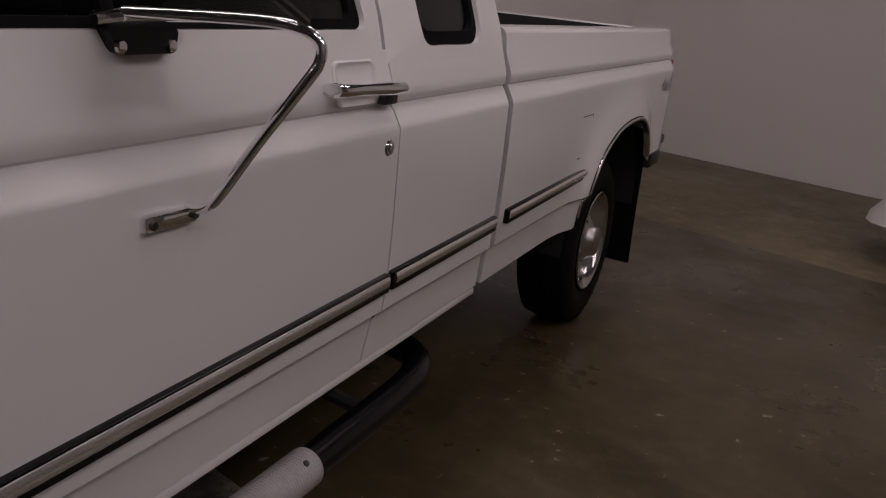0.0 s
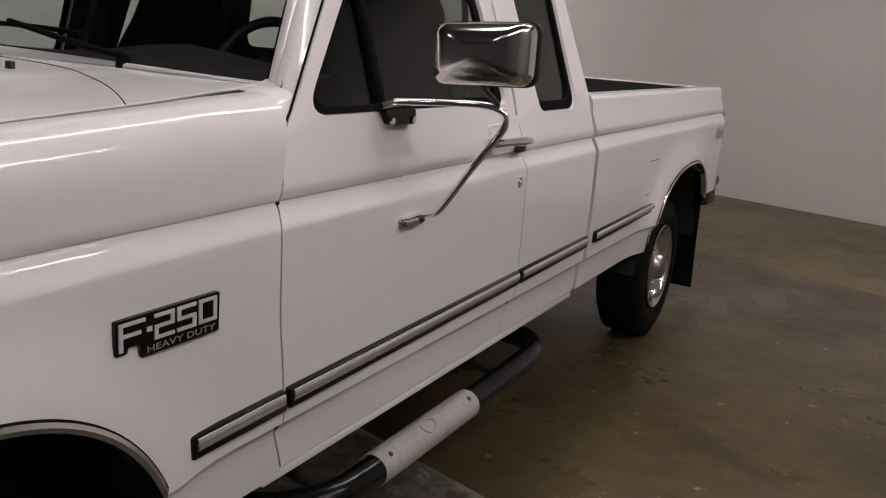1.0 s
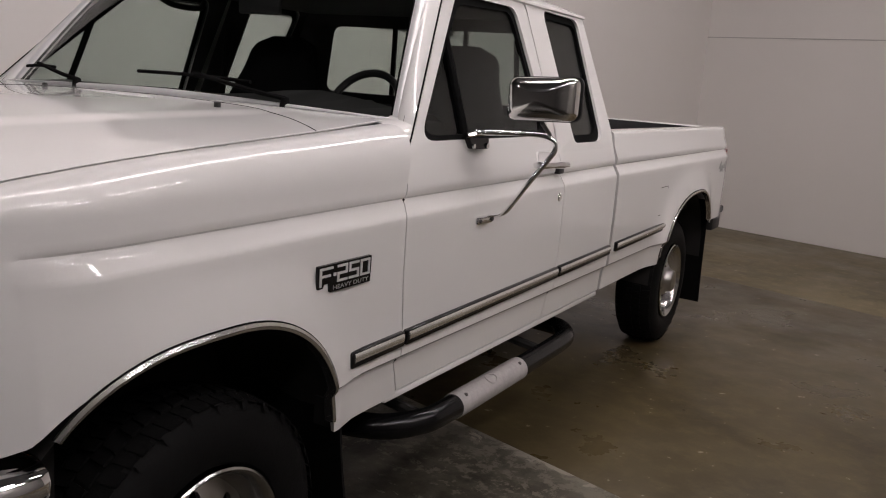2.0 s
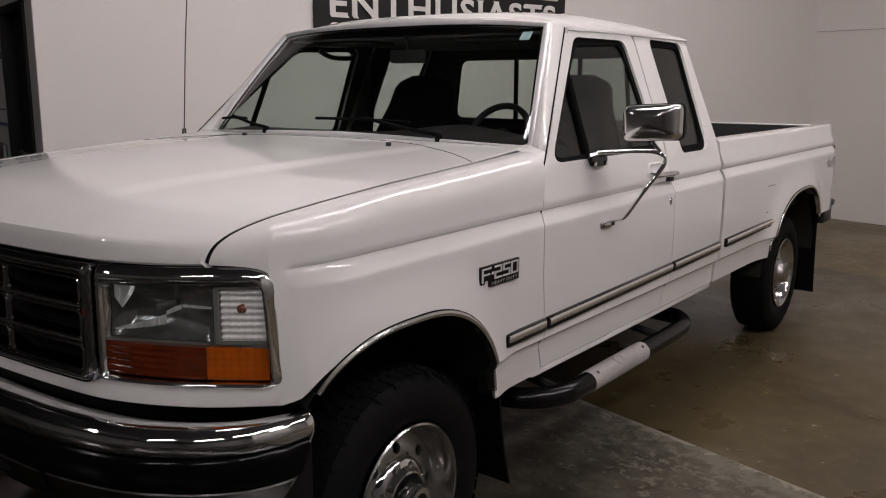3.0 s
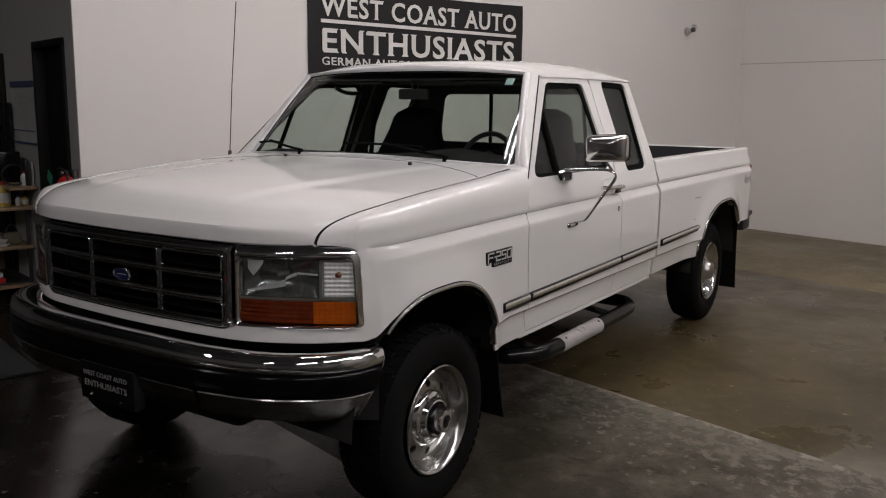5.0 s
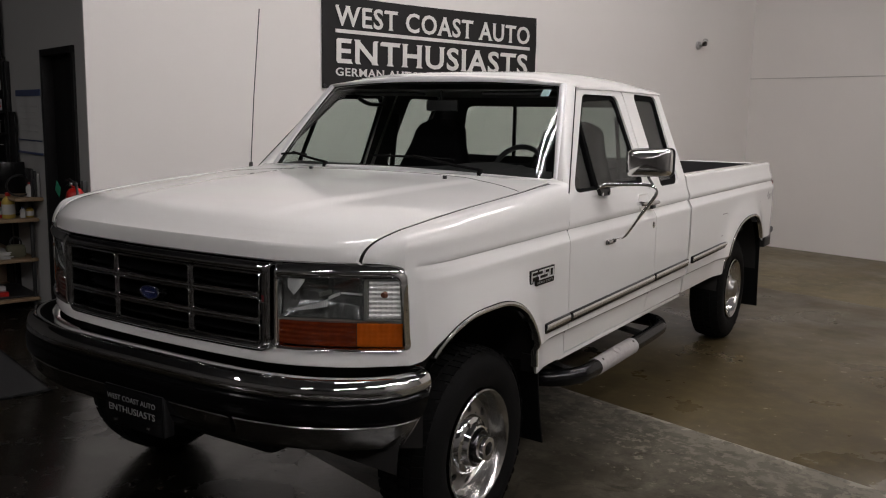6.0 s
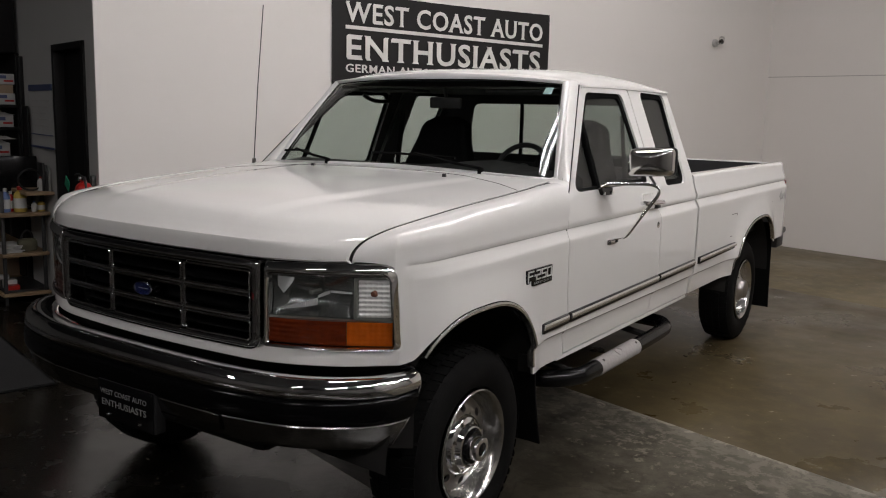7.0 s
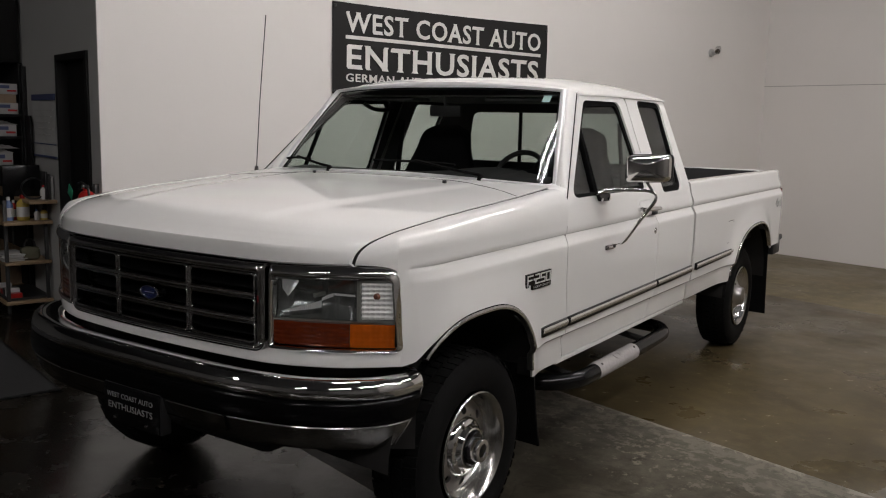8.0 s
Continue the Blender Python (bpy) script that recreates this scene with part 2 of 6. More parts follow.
def box(bm, x0, x1, y0, y1, z0, z1, bevel=0.0, m=None):
    r = bmesh.ops.create_cube(bm, size=1)
    vs = r["verts"]
    for v in vs:
        v.co = Vector(((x0 + x1) / 2 + v.co.x * (x1 - x0), (y0 + y1) / 2 + v.co.y * (y1 - y0), (z0 + z1) / 2 + v.co.z * (z1 - z0)))
    if bevel:
        es = {e for v in vs for e in v.link_edges}
        out = bmesh.ops.bevel(bm, geom=list(es), offset=bevel, segments=2, profile=0.5, affect="EDGES")
        vs = list({v for f in out["faces"] for v in f.verts} | {v for v in vs if v.is_valid})
    if m is not None:
        bmesh.ops.transform(bm, matrix=m, verts=vs)
    return vs


def boxed(x0, x1, y0, y1, z0, z1, bevel=0.0):
    bm = bmesh.new()
    box(bm, x0, x1, y0, y1, z0, z1, bevel)
    return bm


def lathe(bm, profile, centre, axis="x", seg=48, sign=1):
    """Turns (radius, offset) points round an axis through centre."""
    c = Vector(centre)
    rows = []
    for r, h in profile:
        row = []
        for i in range(seg):
            a = 2 * math.pi * i / seg
            p = (h * sign, r * math.cos(a), r * math.sin(a)) if axis == "x" else (r * math.cos(a), h * sign, r * math.sin(a)) if axis == "y" else (r * math.cos(a), r * math.sin(a), h * sign)
            row.append(c + Vector(p))
        rows.append(row)
    sheet(bm, rows, close=True)
    return bm


def tube(bm, pts, radius, seg=12, cap=True, squash=1.0):
    pts = [Vector(p) for p in pts]
    rows = []
    up = Vector((0.123, 0.31, 0.94)).normalized()
    for i, p in enumerate(pts):
        d = (pts[min(i + 1, len(pts) - 1)] - pts[max(i - 1, 0)]).normalized()
        s = d.cross(up).normalized()
        t = s.cross(d)
        rows.append([p + radius * (math.cos(2 * math.pi * k / seg) * s + squash * math.sin(2 * math.pi * k / seg) * t) for k in range(seg)])
    vs = sheet(bm, rows, close=True)
    if cap:
        bm.faces.new(vs[0])
        bm.faces.new(vs[-1])
    return bm


def smooth_path(pts, n=8):
    """A rounded path through the points."""
    P = [Vector(p) for p in pts]
    P = [P[0] * 2 - P[1]] + P + [P[-1] * 2 - P[-2]]
    out = []
    for i in range(1, len(P) - 2):
        for k in range(n):
            t = k / n
            a, b, c, d = P[i - 1], P[i], P[i + 1], P[i + 2]
            out.append(0.5 * ((2 * b) + (c - a) * t + (2 * a - 5 * b + 4 * c - d) * t * t + (3 * b - a - 3 * c + d) * t ** 3))
    return out + [P[-2]]


def rounded(pts, r, n=6):
    """A closed outline of 2D corners, each rounded by r (a number or one for each corner)."""
    out = []
    N = len(pts)
    for i in range(N):
        p, a, b = (Vector(pts[j % N]) for j in (i, i - 1, i + 1))
        rr = r[i] if isinstance(r, (list, tuple)) else r
        u, w = (a - p), (b - p)
        rr = min(rr, u.length * 0.48, w.length * 0.48)
        s, e = p + u.normalized() * rr, p + w.normalized() * rr
        for k in range(n + 1):
            t = k / n
            out.append((s * (1 - t) ** 2 + p * 2 * t * (1 - t) + e * t * t))
    return out


def ring(bm, outer, inner, place, back=None):
    """A flat frame between two outlines of as many points; place turns 2D into 3D; back gives the depth."""
    sheet(bm, [[place(*p) for p in outer], [place(*p) for p in inner]], close=True)
    if back:
        sheet(bm, [[place(*p) for p in inner], [place(*p) + back for p in inner]], close=True)
    return bm


def slab_of(bm, outline, place, depth):
    """A plate: the outline in front, extruded by the vector depth."""
    f = [bm.verts.new(place(*p)) for p in outline]
    g = [bm.verts.new(place(*p) + depth) for p in outline]
    bm.faces.new(f)
    bm.faces.new(g[::-1])
    for i in range(len(f)):
        k = (i + 1) % len(f)
        bm.faces.new((f[i], g[i], g[k], f[k]))
    return bm


def lerp(knots, x):
    """Smooth steps through (x, value) knots."""
    if x <= knots[0][0]:
        return knots[0][1]
    for (a, u), (b, w) in zip(knots, knots[1:]):
        if x <= b:
            t = (x - a) / (b - a)
            return u + (w - u) * t
    return knots[-1][1]


def ease(knots, x):
    if x <= knots[0][0]:
        return knots[0][1]
    for (a, u), (b, w) in zip(knots, knots[1:]):
        if x <= b:
            t = (x - a) / (b - a)
            return u + (w - u) * t * t * (3 - 2 * t)
    return knots[-1][1]


def letters(text, size, mat, m, name, parent, depth=0.002, width=None, spacing=1.0, bold=0.0):
    """Raised lettering in the built-in font, turned into a mesh; width: the line's full length."""
    cu = bpy.data.curves.new(name, "FONT")
    cu.body, cu.size, cu.extrude, cu.align_x, cu.space_character, cu.resolution_u = text, size, depth, "LEFT", spacing, 3
    cu.offset = size * bold
    tmp = bpy.data.objects.new(name, cu)
    scene.collection.objects.link(tmp)
    me = bpy.data.meshes.new_from_object(tmp.evaluated_get(bpy.context.evaluated_depsgraph_get()))
    bpy.data.objects.remove(tmp)
    xs = [v.co.x for v in me.vertices]
    x0, k = min(xs), (width / (max(xs) - min(xs)) if width else 1.0)
    me.transform(m @ Matrix.Diagonal((k, 1, 1, 1)) @ Matrix.Translation((-x0, 0, 0)))
    me.materials.clear()
    me.materials.append(mat)
    ob = new(name, me)
    ob.parent = parent
    return ob

# ---- the room ----
JOINT_GREY = material("joint_strip", (0.45, 0.43, 0.41), 0.8)
def room_box(name, a0, a1, b0, b1, z0, z1, mat, label, category, bevel=0.0):
    ob = part(name, boxed(a0, a1, b0, b1, z0, z1, bevel), mat)
    ob.matrix_world = ROOM
    return tagged(ob, label, category, kind="structure")


floor = part("floor", boxed(LEFT - 0.3, RIGHT + 3.7, NEAR - 0.3, FAR + 0.3, -0.25, -0.012), DARK)
floor.matrix_world = ROOM
tagged(floor, "worn sealed concrete floor in large cast slabs", "floor", kind="structure")
J = 0.0006
# the front and left slabs carry the truck's shade in their colour
for a0, a1, b0, b1, mat in ((LEFT, RIGHT, 6.16, FAR, SLAB_FAR), (LEFT, RIGHT, 2.036, 6.16, SLAB_MID), (-0.6, RIGHT + 3.3, 0.25, 2.036, SLAB_NEAR), (LEFT, -0.6, 0.25, 2.036, SLAB_SHADED), (LEFT, RIGHT + 3.3, NEAR, 0.25, SLAB_SHADED)):
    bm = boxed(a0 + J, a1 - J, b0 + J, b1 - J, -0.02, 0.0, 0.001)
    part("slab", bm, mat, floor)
room_box("wall_back", BACK - 0.2, BACK, PART, FAR + 0.2, 0, TOP, WALL_WHITE, "white painted long wall behind the truck", "wall")
room_box("wall_far", BACK, RIGHT + 0.2, FAR, FAR + 0.2, 0, TOP, WALL_WHITE, "white painted end wall with a horizontal joint", "wall")
room_box("trim", BACK + 0.002, RIGHT, FAR - 0.008, FAR - 0.001, 2.236, 2.246, JOINT_GREY, "thin grey joint strip along the end wall", "trim")
# unseen walls and an added recess, dark to keep the truck's reflections dim
room_box("wall_right", RIGHT, RIGHT + 0.2, -0.4, FAR, 0, TOP, DARKENED_WALL, "unseen wall facing the truck's side, darkened for dim reflections", "wall")
room_box("wall_recess", RIGHT + 0.2, RIGHT + 3.2, -0.4, -0.2, 0, TOP, DARKENED_WALL, "unseen dark wall of a recess added for dim reflections", "wall")
room_box("wall_right_near", RIGHT + 3.2, RIGHT + 3.4, NEAR, -0.2, 0, TOP, DARKENED_WALL, "unseen dark wall added to close the recess", "wall")
room_box("wall_near", LEFT, RIGHT + 3.4, NEAR - 0.2, NEAR, 0, TOP, DARKENED_WALL, "unseen wall closing the hall, darkened for dim reflections", "wall")
room_box("wall_left", LEFT - 0.2, LEFT, NEAR, PART + 0.2, 0, TOP, LEFT_WALL, "plain wall of the work corner, shade put in its colour", "wall")
# out of view; its dark tone keeps lamp light out of the window reflections
room_box("ceiling", LEFT - 0.2, RIGHT + 3.6, NEAR - 0.2, FAR + 0.2, TOP, TOP + 0.2, CEIL, "plain unseen ceiling of the hall, kept dark for dim reflections", "ceiling")
# the grey cross wall, with the doorway through it
DA0, DA1, DTOP = -4.02, -3.26, 2.105
room_box("wall_cross", DA1, BACK - 0.2, PART, PART + 0.16, 0, TOP, WALL_GREY, "grey painted cross wall beside the dark door", "wall")
bm = boxed(LEFT, DA0, PART, PART + 0.16, 0, TOP)
box(bm, DA0, DA1, PART, PART + 0.16, DTOP, TOP)
w = part("wall_cross_left", bm, WALL_GREY)
w.matrix_world = ROOM
tagged(w, "grey painted cross wall above and past the door", "wall", kind="structure")
part("end_cap", boxed(BACK - 0.2, BACK - 0.001, PART - 0.003, PART - 0.001, 0, TOP), WALL_GREY, w)
door = thing("door_1", "closed black door in a black frame", "door", ROOM, kind="structure")
part("door_leaf", boxed(DA0 + 0.05, DA1 - 0.05, PART + 0.06, PART + 0.10, 0.01, DTOP - 0.05, 0.004), DOOR_BLACK, door)
bm = boxed(DA0, DA0 + 0.05, PART - 0.02, PART + 0.16, 0, DTOP, 0.003)
box(bm, DA1 - 0.05, DA1, PART - 0.02, PART + 0.16, 0, DTOP, 0.003)
box(bm, DA0, DA1, PART - 0.02, PART + 0.16, DTOP - 0.05, DTOP, 0.003)
part("door_frame", bm, DOOR_BLACK, door)
bm = lathe(bmesh.new(), [(0.0, -0.055), (0.024, -0.05), (0.028, -0.03), (0.014, -0.02), (0.014, 0.0)], (DA1 - 0.12, PART + 0.06, 1.03), "y", 16)
part("door_handle", bm, SOFT_CHROME, door, "dull metal door knob")

# unseen lamps under the ceiling: long bare tubes in pairs
TUBE = glow("lamp_tube", (1.0, 0.935, 0.945), 46.0)


def tube_lamp(a, b, z=TOP - 0.45, length=2.4):
    lamp = thing("ceiling_lamp", "unseen white strip lamp with two long tubes", "lamp", ROOM @ Matrix.Translation((a, b, z)), "strip lamps under the ceiling")
    part("housing", boxed(-0.17, 0.17, -length / 2, length / 2, 0.03, 0.09, 0.01), CEIL, lamp)
    for x in (-0.06, 0.06):
        bm = lathe(bmesh.new(), [(0.0, -length / 2 + 0.03), (0.028, -length / 2 + 0.03), (0.028, length / 2 - 0.03), (0.0, length / 2 - 0.03)], (x, 0, 0), "y", 10)
        part("tube", bm, TUBE, lamp)
    for y in (-0.8, 0.8):
        bm = tube(bmesh.new(), [(0, y, 0.09), (0, y, TOP - z)], 0.006, 6)
        part("hanger", bm, STEEL, lamp)
    return lamp


# the last four are added fill lamps that brighten the truck's side
LAMPS = [(0.6, 5.3), (0.35, 2.9), (0.45, 0.7), (-1.2, -6.8), (3.4, -6.4), (5.4, -4.0), (3.9, 4.9), (5.6, 3.2), (4.2, 1.7), (5.0, -0.6)]
for a, b in LAMPS:
    tube_lamp(a, b)

# banner on the long wall
banner = thing("banner", "black vinyl banner with white lettering on the white wall", "banner", ROOM)
bm = bmesh.new()
rows = []
for i in range(7):
    z = 1.872 + 0.765 * i / 6
    rows.append([(BACK + 0.012 + 0.006 * math.sin(3.1 * j + i * 0.8) * (i > 3), 2.132 + 2.60 * j / 24, z + 0.03 * j / 24 * i / 6 - (0.012 * math.sin(math.pi * j / 24) if i == 6 else 0)) for j in range(25)])
sheet(bm, rows)
shell(part("cloth", bm, BANNER, banner), 0.004)
FACE = pose(BACK + 0.024, 0, 0, 90, 0, 90)


def serif_letters(text, size, mat, m, parent, width, bold):
    """Capitals, each its own mesh, with the stroke ends spread into small wedge feet."""
    whole = letters(text, size, mat, Matrix(), "letter", parent, width=None, spacing=1.10, bold=bold)
    bm = bmesh.new()
    bm.from_mesh(whole.data)
    bpy.data.objects.remove(whole)
    bmesh.ops.remove_doubles(bm, verts=bm.verts, dist=1e-5)
    xs = [v.co.x for v in bm.verts]
    k = width / (max(xs) - min(xs))
    top = max(v.co.y for v in bm.verts if v.co.x < min(xs) + size * 0.4)
    for y in (top * 0.07, top * 0.93):
        bmesh.ops.bisect_plane(bm, geom=list(bm.verts) + list(bm.edges) + list(bm.faces), plane_co=(0, y, 0), plane_no=(0, 1, 0))
    todo, glyphs = set(bm.verts), []
    while todo:
        group, front = set(), [todo.pop()]
        while front:
            v = front.pop()
            group.add(v)
            for e in v.link_edges:
                w = e.other_vert(v)
                if w in todo:
                    todo.discard(w)
                    front.append(w)
        glyphs.append(group)
    glyphs.sort(key=lambda g: min(v.co.x for v in g))
    for ch, group in zip(text.replace(" ", ""), glyphs):
        for end, rounds in ((0.0, "COSGU"), (top, "COSG")):
            if ch in rounds:
                continue
            row = sorted((v for v in group if abs(v.co.y - end) < top * 0.03), key=lambda v: v.co.x)
            runs = []
            for v in row:
                if runs and v.co.x - runs[-1][-1].co.x < size * 0.17 and ch not in "NMW" or runs and v.co.x - runs[-1][-1].co.x < size * 0.12:
                    runs[-1].append(v)
                else:
                    runs.append([v])
            for run in runs:
                x0, x1 = run[0].co.x, run[-1].co.x
                if x1 - x0 < size * 0.3:
                    for v in run:
                        v.co.x += size * 0.042 * (-1 if v.co.x < (x0 + x1) / 2 else 1)
        out = bmesh.new()
        made = {v: out.verts.new(m @ Vector((v.co.x * k, v.co.y, v.co.z))) for v in group}
        for f in {f for v in group for f in v.link_faces}:
            out.faces.new([made[v] for v in f.verts])
        part("letter", out, mat, parent, smooth=0)
    bm.free()


def on_banner(b, z):
    return Matrix.Translation((0, b, z)) @ FACE


for text, size, b, z, width, bold in (("WEST COAST AUTO", 0.235, 2.255, 2.400, 2.37, 0.018), ("ENTHUSIASTS", 0.285, 2.27, 2.092, 2.335, 0.02), ("GERMAN AUTOS", 0.095, 2.264, 1.982, 0.98, 0.012)):
    serif_letters(text, size, LETTER, on_banner(b, z), banner, width, bold)
part("rule", boxed(BACK + 0.019, BACK + 0.026, 2.26, 4.63, 2.338, 2.368), LETTER, banner)
part("print_bar", boxed(BACK + 0.019, BACK + 0.026, 3.32, 4.62, 1.990, 2.045), LETTER, banner)
for b in (2.155, 4.71):
    for z in (1.892, 2.605):
        part("grommet", lathe(bmesh.new(), [(0.006, 0.0), (0.014, 0.0), (0.014, 0.012), (0.006, 0.012)], (BACK + 0.014, b, z), "x", 12), STEEL, banner)

# camera on its bracket, high on the long wall
cctv = thing("security_camera", "small white security camera on a wall bracket", "camera", ROOM @ Matrix.Translation((BACK, 7.70, 2.595)))
part("base", lathe(bmesh.new(), [(0.0, 0.03), (0.045, 0.028), (0.05, 0.0)], (0, 0, 0), "x", 20), WALL_GREY, cctv)
part("arm", tube(bmesh.new(), smooth_path([(0.02, 0, 0), (0.07, 0.0, -0.01), (0.11, -0.02, 0.02)], 4), 0.012, 10), WALL_GREY, cctv)
bm = lathe(bmesh.new(), [(0.0, -0.09), (0.026, -0.088), (0.034, -0.075), (0.034, 0.085), (0.03, 0.09), (0.026, 0.07), (0.0, 0.07)], (0, 0, 0), "y", 20)
bmesh.ops.transform(bm, matrix=Matrix.Translation((0.12, -0.03, 0.03)) @ pose(0, 0, 0, -18, 0, -150), verts=bm.verts)
part("camera_body", bm, SOFT_CHROME, cctv)

# ---- the truck: x to its left side, y towards its tail, front axle at y = 0 ----
truck = thing("pickup_truck", "white extended-cab pickup truck with chrome trim parked on concrete", "truck")
SIDE = [(0.578, 0.955), (0.592, 0.966), (0.61, 0.969), (0.70, 0.975), (0.712, 0.980), (0.728, 0.998), (0.795, 1.0), (0.95, 1.004), (1.08, 1.004), (1.116, 1.0040), (1.122, 1.0028), (1.128, 1.0005), (1.155, 0.9868), (1.160, 0.9832), (1.164, 0.9806), (1.167, 0.9798), (1.172, 0.9845), (1.180, 0.9872), (1.19, 0.9872), (1.20, 0.986), (1.26, 0.971), (1.32, 0.957)]
ZROWS = [0.578, 0.585, 0.592, 0.61, 0.66, 0.70, 0.706, 0.712, 0.720, 0.728, 0.734, 0.76, 0.795, 0.83, 0.88, 0.95, 1.01, 1.06, 1.10, 1.116, 1.122, 1.128, 1.129, 1.136, 1.143, 1.149, 1.155, 1.160, 1.164, 1.167, 1.172, 1.180, 1.19, 1.20]


def side(z):
    return lerp(SIDE, z) if z <= 1.32 else 0.957 - 0.40 * (z - 1.32)


def sway(y, z):
    """The pressed line climbs a little towards the tail."""
    w = ease([(1.0, 0.0), (1.10, 1.0), (1.185, 1.0), (1.27, 0.0)], z)
    return w * lerp([(-0.45, -0.012), (0.05, -0.006), (0.65, 0.002), (2.5, 0.012), (4.8, 0.014)], y)


def around(y, yc):
    """Half-width and power of the wheel opening on that side of its middle."""
    d = y - yc + 0.03
    return (abs(d) / (0.46 if yc < 1 else 0.64), 3.0 if yc < 1 else 2.6) if d < 0 else (abs(d) / 0.432, 2.3)


def arch(y, yc):
    u, p = around(y, yc)
    return 0.0 if u >= 1 else 0.50 + 0.463 * (1 - u ** p) ** (1 / p)


def flare(y, z, yc):
    u, p = around(y, yc)
    q = (u ** p + abs(max(z - 0.50, 0) / 0.463) ** p) ** (1 / p)
    return (0.022 if yc < 1 else 0.028) * math.exp(-((q - 1.02) / 0.16) ** 2) if z > 0.5 else 0.0


def nose(x):
    """How far forward the front stands, by its distance from the middle."""
    x = abs(x)
    return -0.722 + 0.10 * x * x + (0.657 * (x - 0.5) ** 1.85 if x > 0.5 else 0)


# where hood and fender meet, from the front backwards
JOINT = [(0.819, -0.57, 1.171), (0.821, -0.566, 1.187), (0.824, -0.555, 1.206), (0.83, -0.535, 1.224), (0.84, -0.503, 1.241), (0.854, -0.461, 1.256), (0.865, -0.404, 1.269), (0.875, -0.312, 1.282), (0.881, -0.2, 1.295), (0.884, -0.04, 1.31), (0.885, 0.137, 1.323), (0.885, 0.31, 1.335), (0.883, 0.48, 1.347), (0.88, 0.6, 1.358), (0.877, 0.7, 1.366), (0.875, 0.765, 1.37)]


def joint(s):
    """A place on that joint, s from 0 in front to 1 at the cowl."""
    f = s * (len(JOINT) - 1)
    k = min(int(f), len(JOINT) - 2)
    P = [Vector(JOINT[max(0, min(len(JOINT) - 1, k + d))]) for d in (-1, 0, 1, 2)]
    t = f - k
    return 0.5 * (2 * P[1] + (P[2] - P[0]) * t + (2 * P[0] - 5 * P[1] + 4 * P[2] - P[3]) * t * t + (3 * P[1] - P[0] - 3 * P[2] + P[3]) * t ** 3)


def joint_at(y):
    """The joint's place at that distance along the truck."""
    lo, hi = 0.0, 1.0
    for _ in range(30):
        mid = (lo + hi) / 2
        if joint(mid).y < y:
            lo = mid
        else:
            hi = mid
    return joint(lo)


def crest(y):
    return joint_at(y).z


def fender(sx):
    bm = bmesh.new()
    back = sorted({round(v, 4) for v in [-0.4335 + 0.0174 * i for i in range(50)] + [-0.4379, -0.405, -0.411, -0.423, 0.4235, 0.4249, 0.4251] + [0.45, 0.50, 0.56, 0.61, 0.645]})
    stations = [(-0.454 + 0.016 * i / 12, joint(0.4 * i / 12 * 0.93)) for i in range(12)] + [(y, None) for y in back]
    y1, e1 = -0.4379, joint(0.4 * 0.93)
    rows = []
    for y, top in stations:
        if top is None:
            # the joint runs ahead of the side and falls back to it along the fender
            d = (e1.y - y1) * max(0.0, 1 - (y - y1) / 0.5) ** 2
            top = joint_at(y + d)
        T = top.z
        low = max(arch(y, 0.0), 0.592 if y > 0 else lerp([(-0.454, 0.828), (-0.395, 0.850)], y))
        top0 = min(1.20, T - 0.03)
        row = []
        for z in ZROWS:
            zz = min(max(z, low), top0)
            x, yy = side(zz), y
            # the pressed line dies out towards the lamp
            if y < -0.405 and 1.07 < zz < 1.2:
                k = ease([(0, 0), (0.024, 1)], -0.405 - y)
                x = x * (1 - k) + (1.004 - 0.018 * (zz - 1.07) / 0.13) * k
            if y < -0.25:
                # the side draws in to the lamp's bezel
                xf = lerp([(0.80, 0.948), (0.95, 0.953), (1.05, 0.951), (1.13, 0.941), (1.20, 0.930)], zz)
                q = (-0.25 - y) / 0.204
                x -= (x - xf) * q ** 2
                yy = -0.25 - q * (-0.25 - nose(xf) - 0.003)
            row.append((x + flare(y, zz, 0.0) * min(1, max(0, (y + 0.454) / 0.05)), yy, zz + sway(y, zz)))
        x0, yb = row[-1][:2]
        xe = top.x + 0.007
        for k in range(1, 17):
            a = k / 16 * math.pi / 2
            c = math.cos(a) ** 0.62
            row.append((xe + (x0 - xe) * c, yb + (top.y - yb) * (1 - math.cos(a) ** 0.9), top0 + (T - top0) * math.sin(a) ** 0.82))
        row += [(xe - 0.0010, top.y, T - 0.0025)]
        out = []
        for x, yy, z in row:
            if y > 0.55:
                yy = 0.55 + (y - 0.55) / 0.095 * (seam_front(z) - 0.005 - 0.55)
            out.append((sx * x, yy, z))
        rows.append(out)
    sheet(bm, rows)
    ob = shell(part("fender", bm, PAINT, truck, smooth=20), 0.010)
    return ob


def seam_front(z):
    return lerp([(0.575, 0.733), (0.60, 0.722), (0.66, 0.703), (0.70, 0.688), (0.767, 0.688), (0.95, 0.664), (1.12, 0.662), (1.17, 0.676), (1.282, 0.702), (1.32, 0.713)], z)


def seam_rear(z):
    return lerp([(0.575, 1.745), (0.60, 1.75), (0.70, 1.775), (0.795, 1.788), (1.12, 1.782), (1.32, 1.76)], z)


def outline(corners, r, n=6, sub=6):
    """Rounded outline with points along its straight runs too."""
    pts = rounded(corners, r, n)
    out = []
    N = len(pts)
    for i, p in enumerate(pts):
        out.append(p)
        if i % (n + 1) == n:
            q = pts[(i + 1) % N]
            out += [p + (q - p) * (k / (sub + 1)) for k in range(1, sub + 1)]
    return out


DOOR_GLASS = [(0.778, 1.318), (1.702, 1.318), (1.690, 1.772), (1.238, 1.768)]
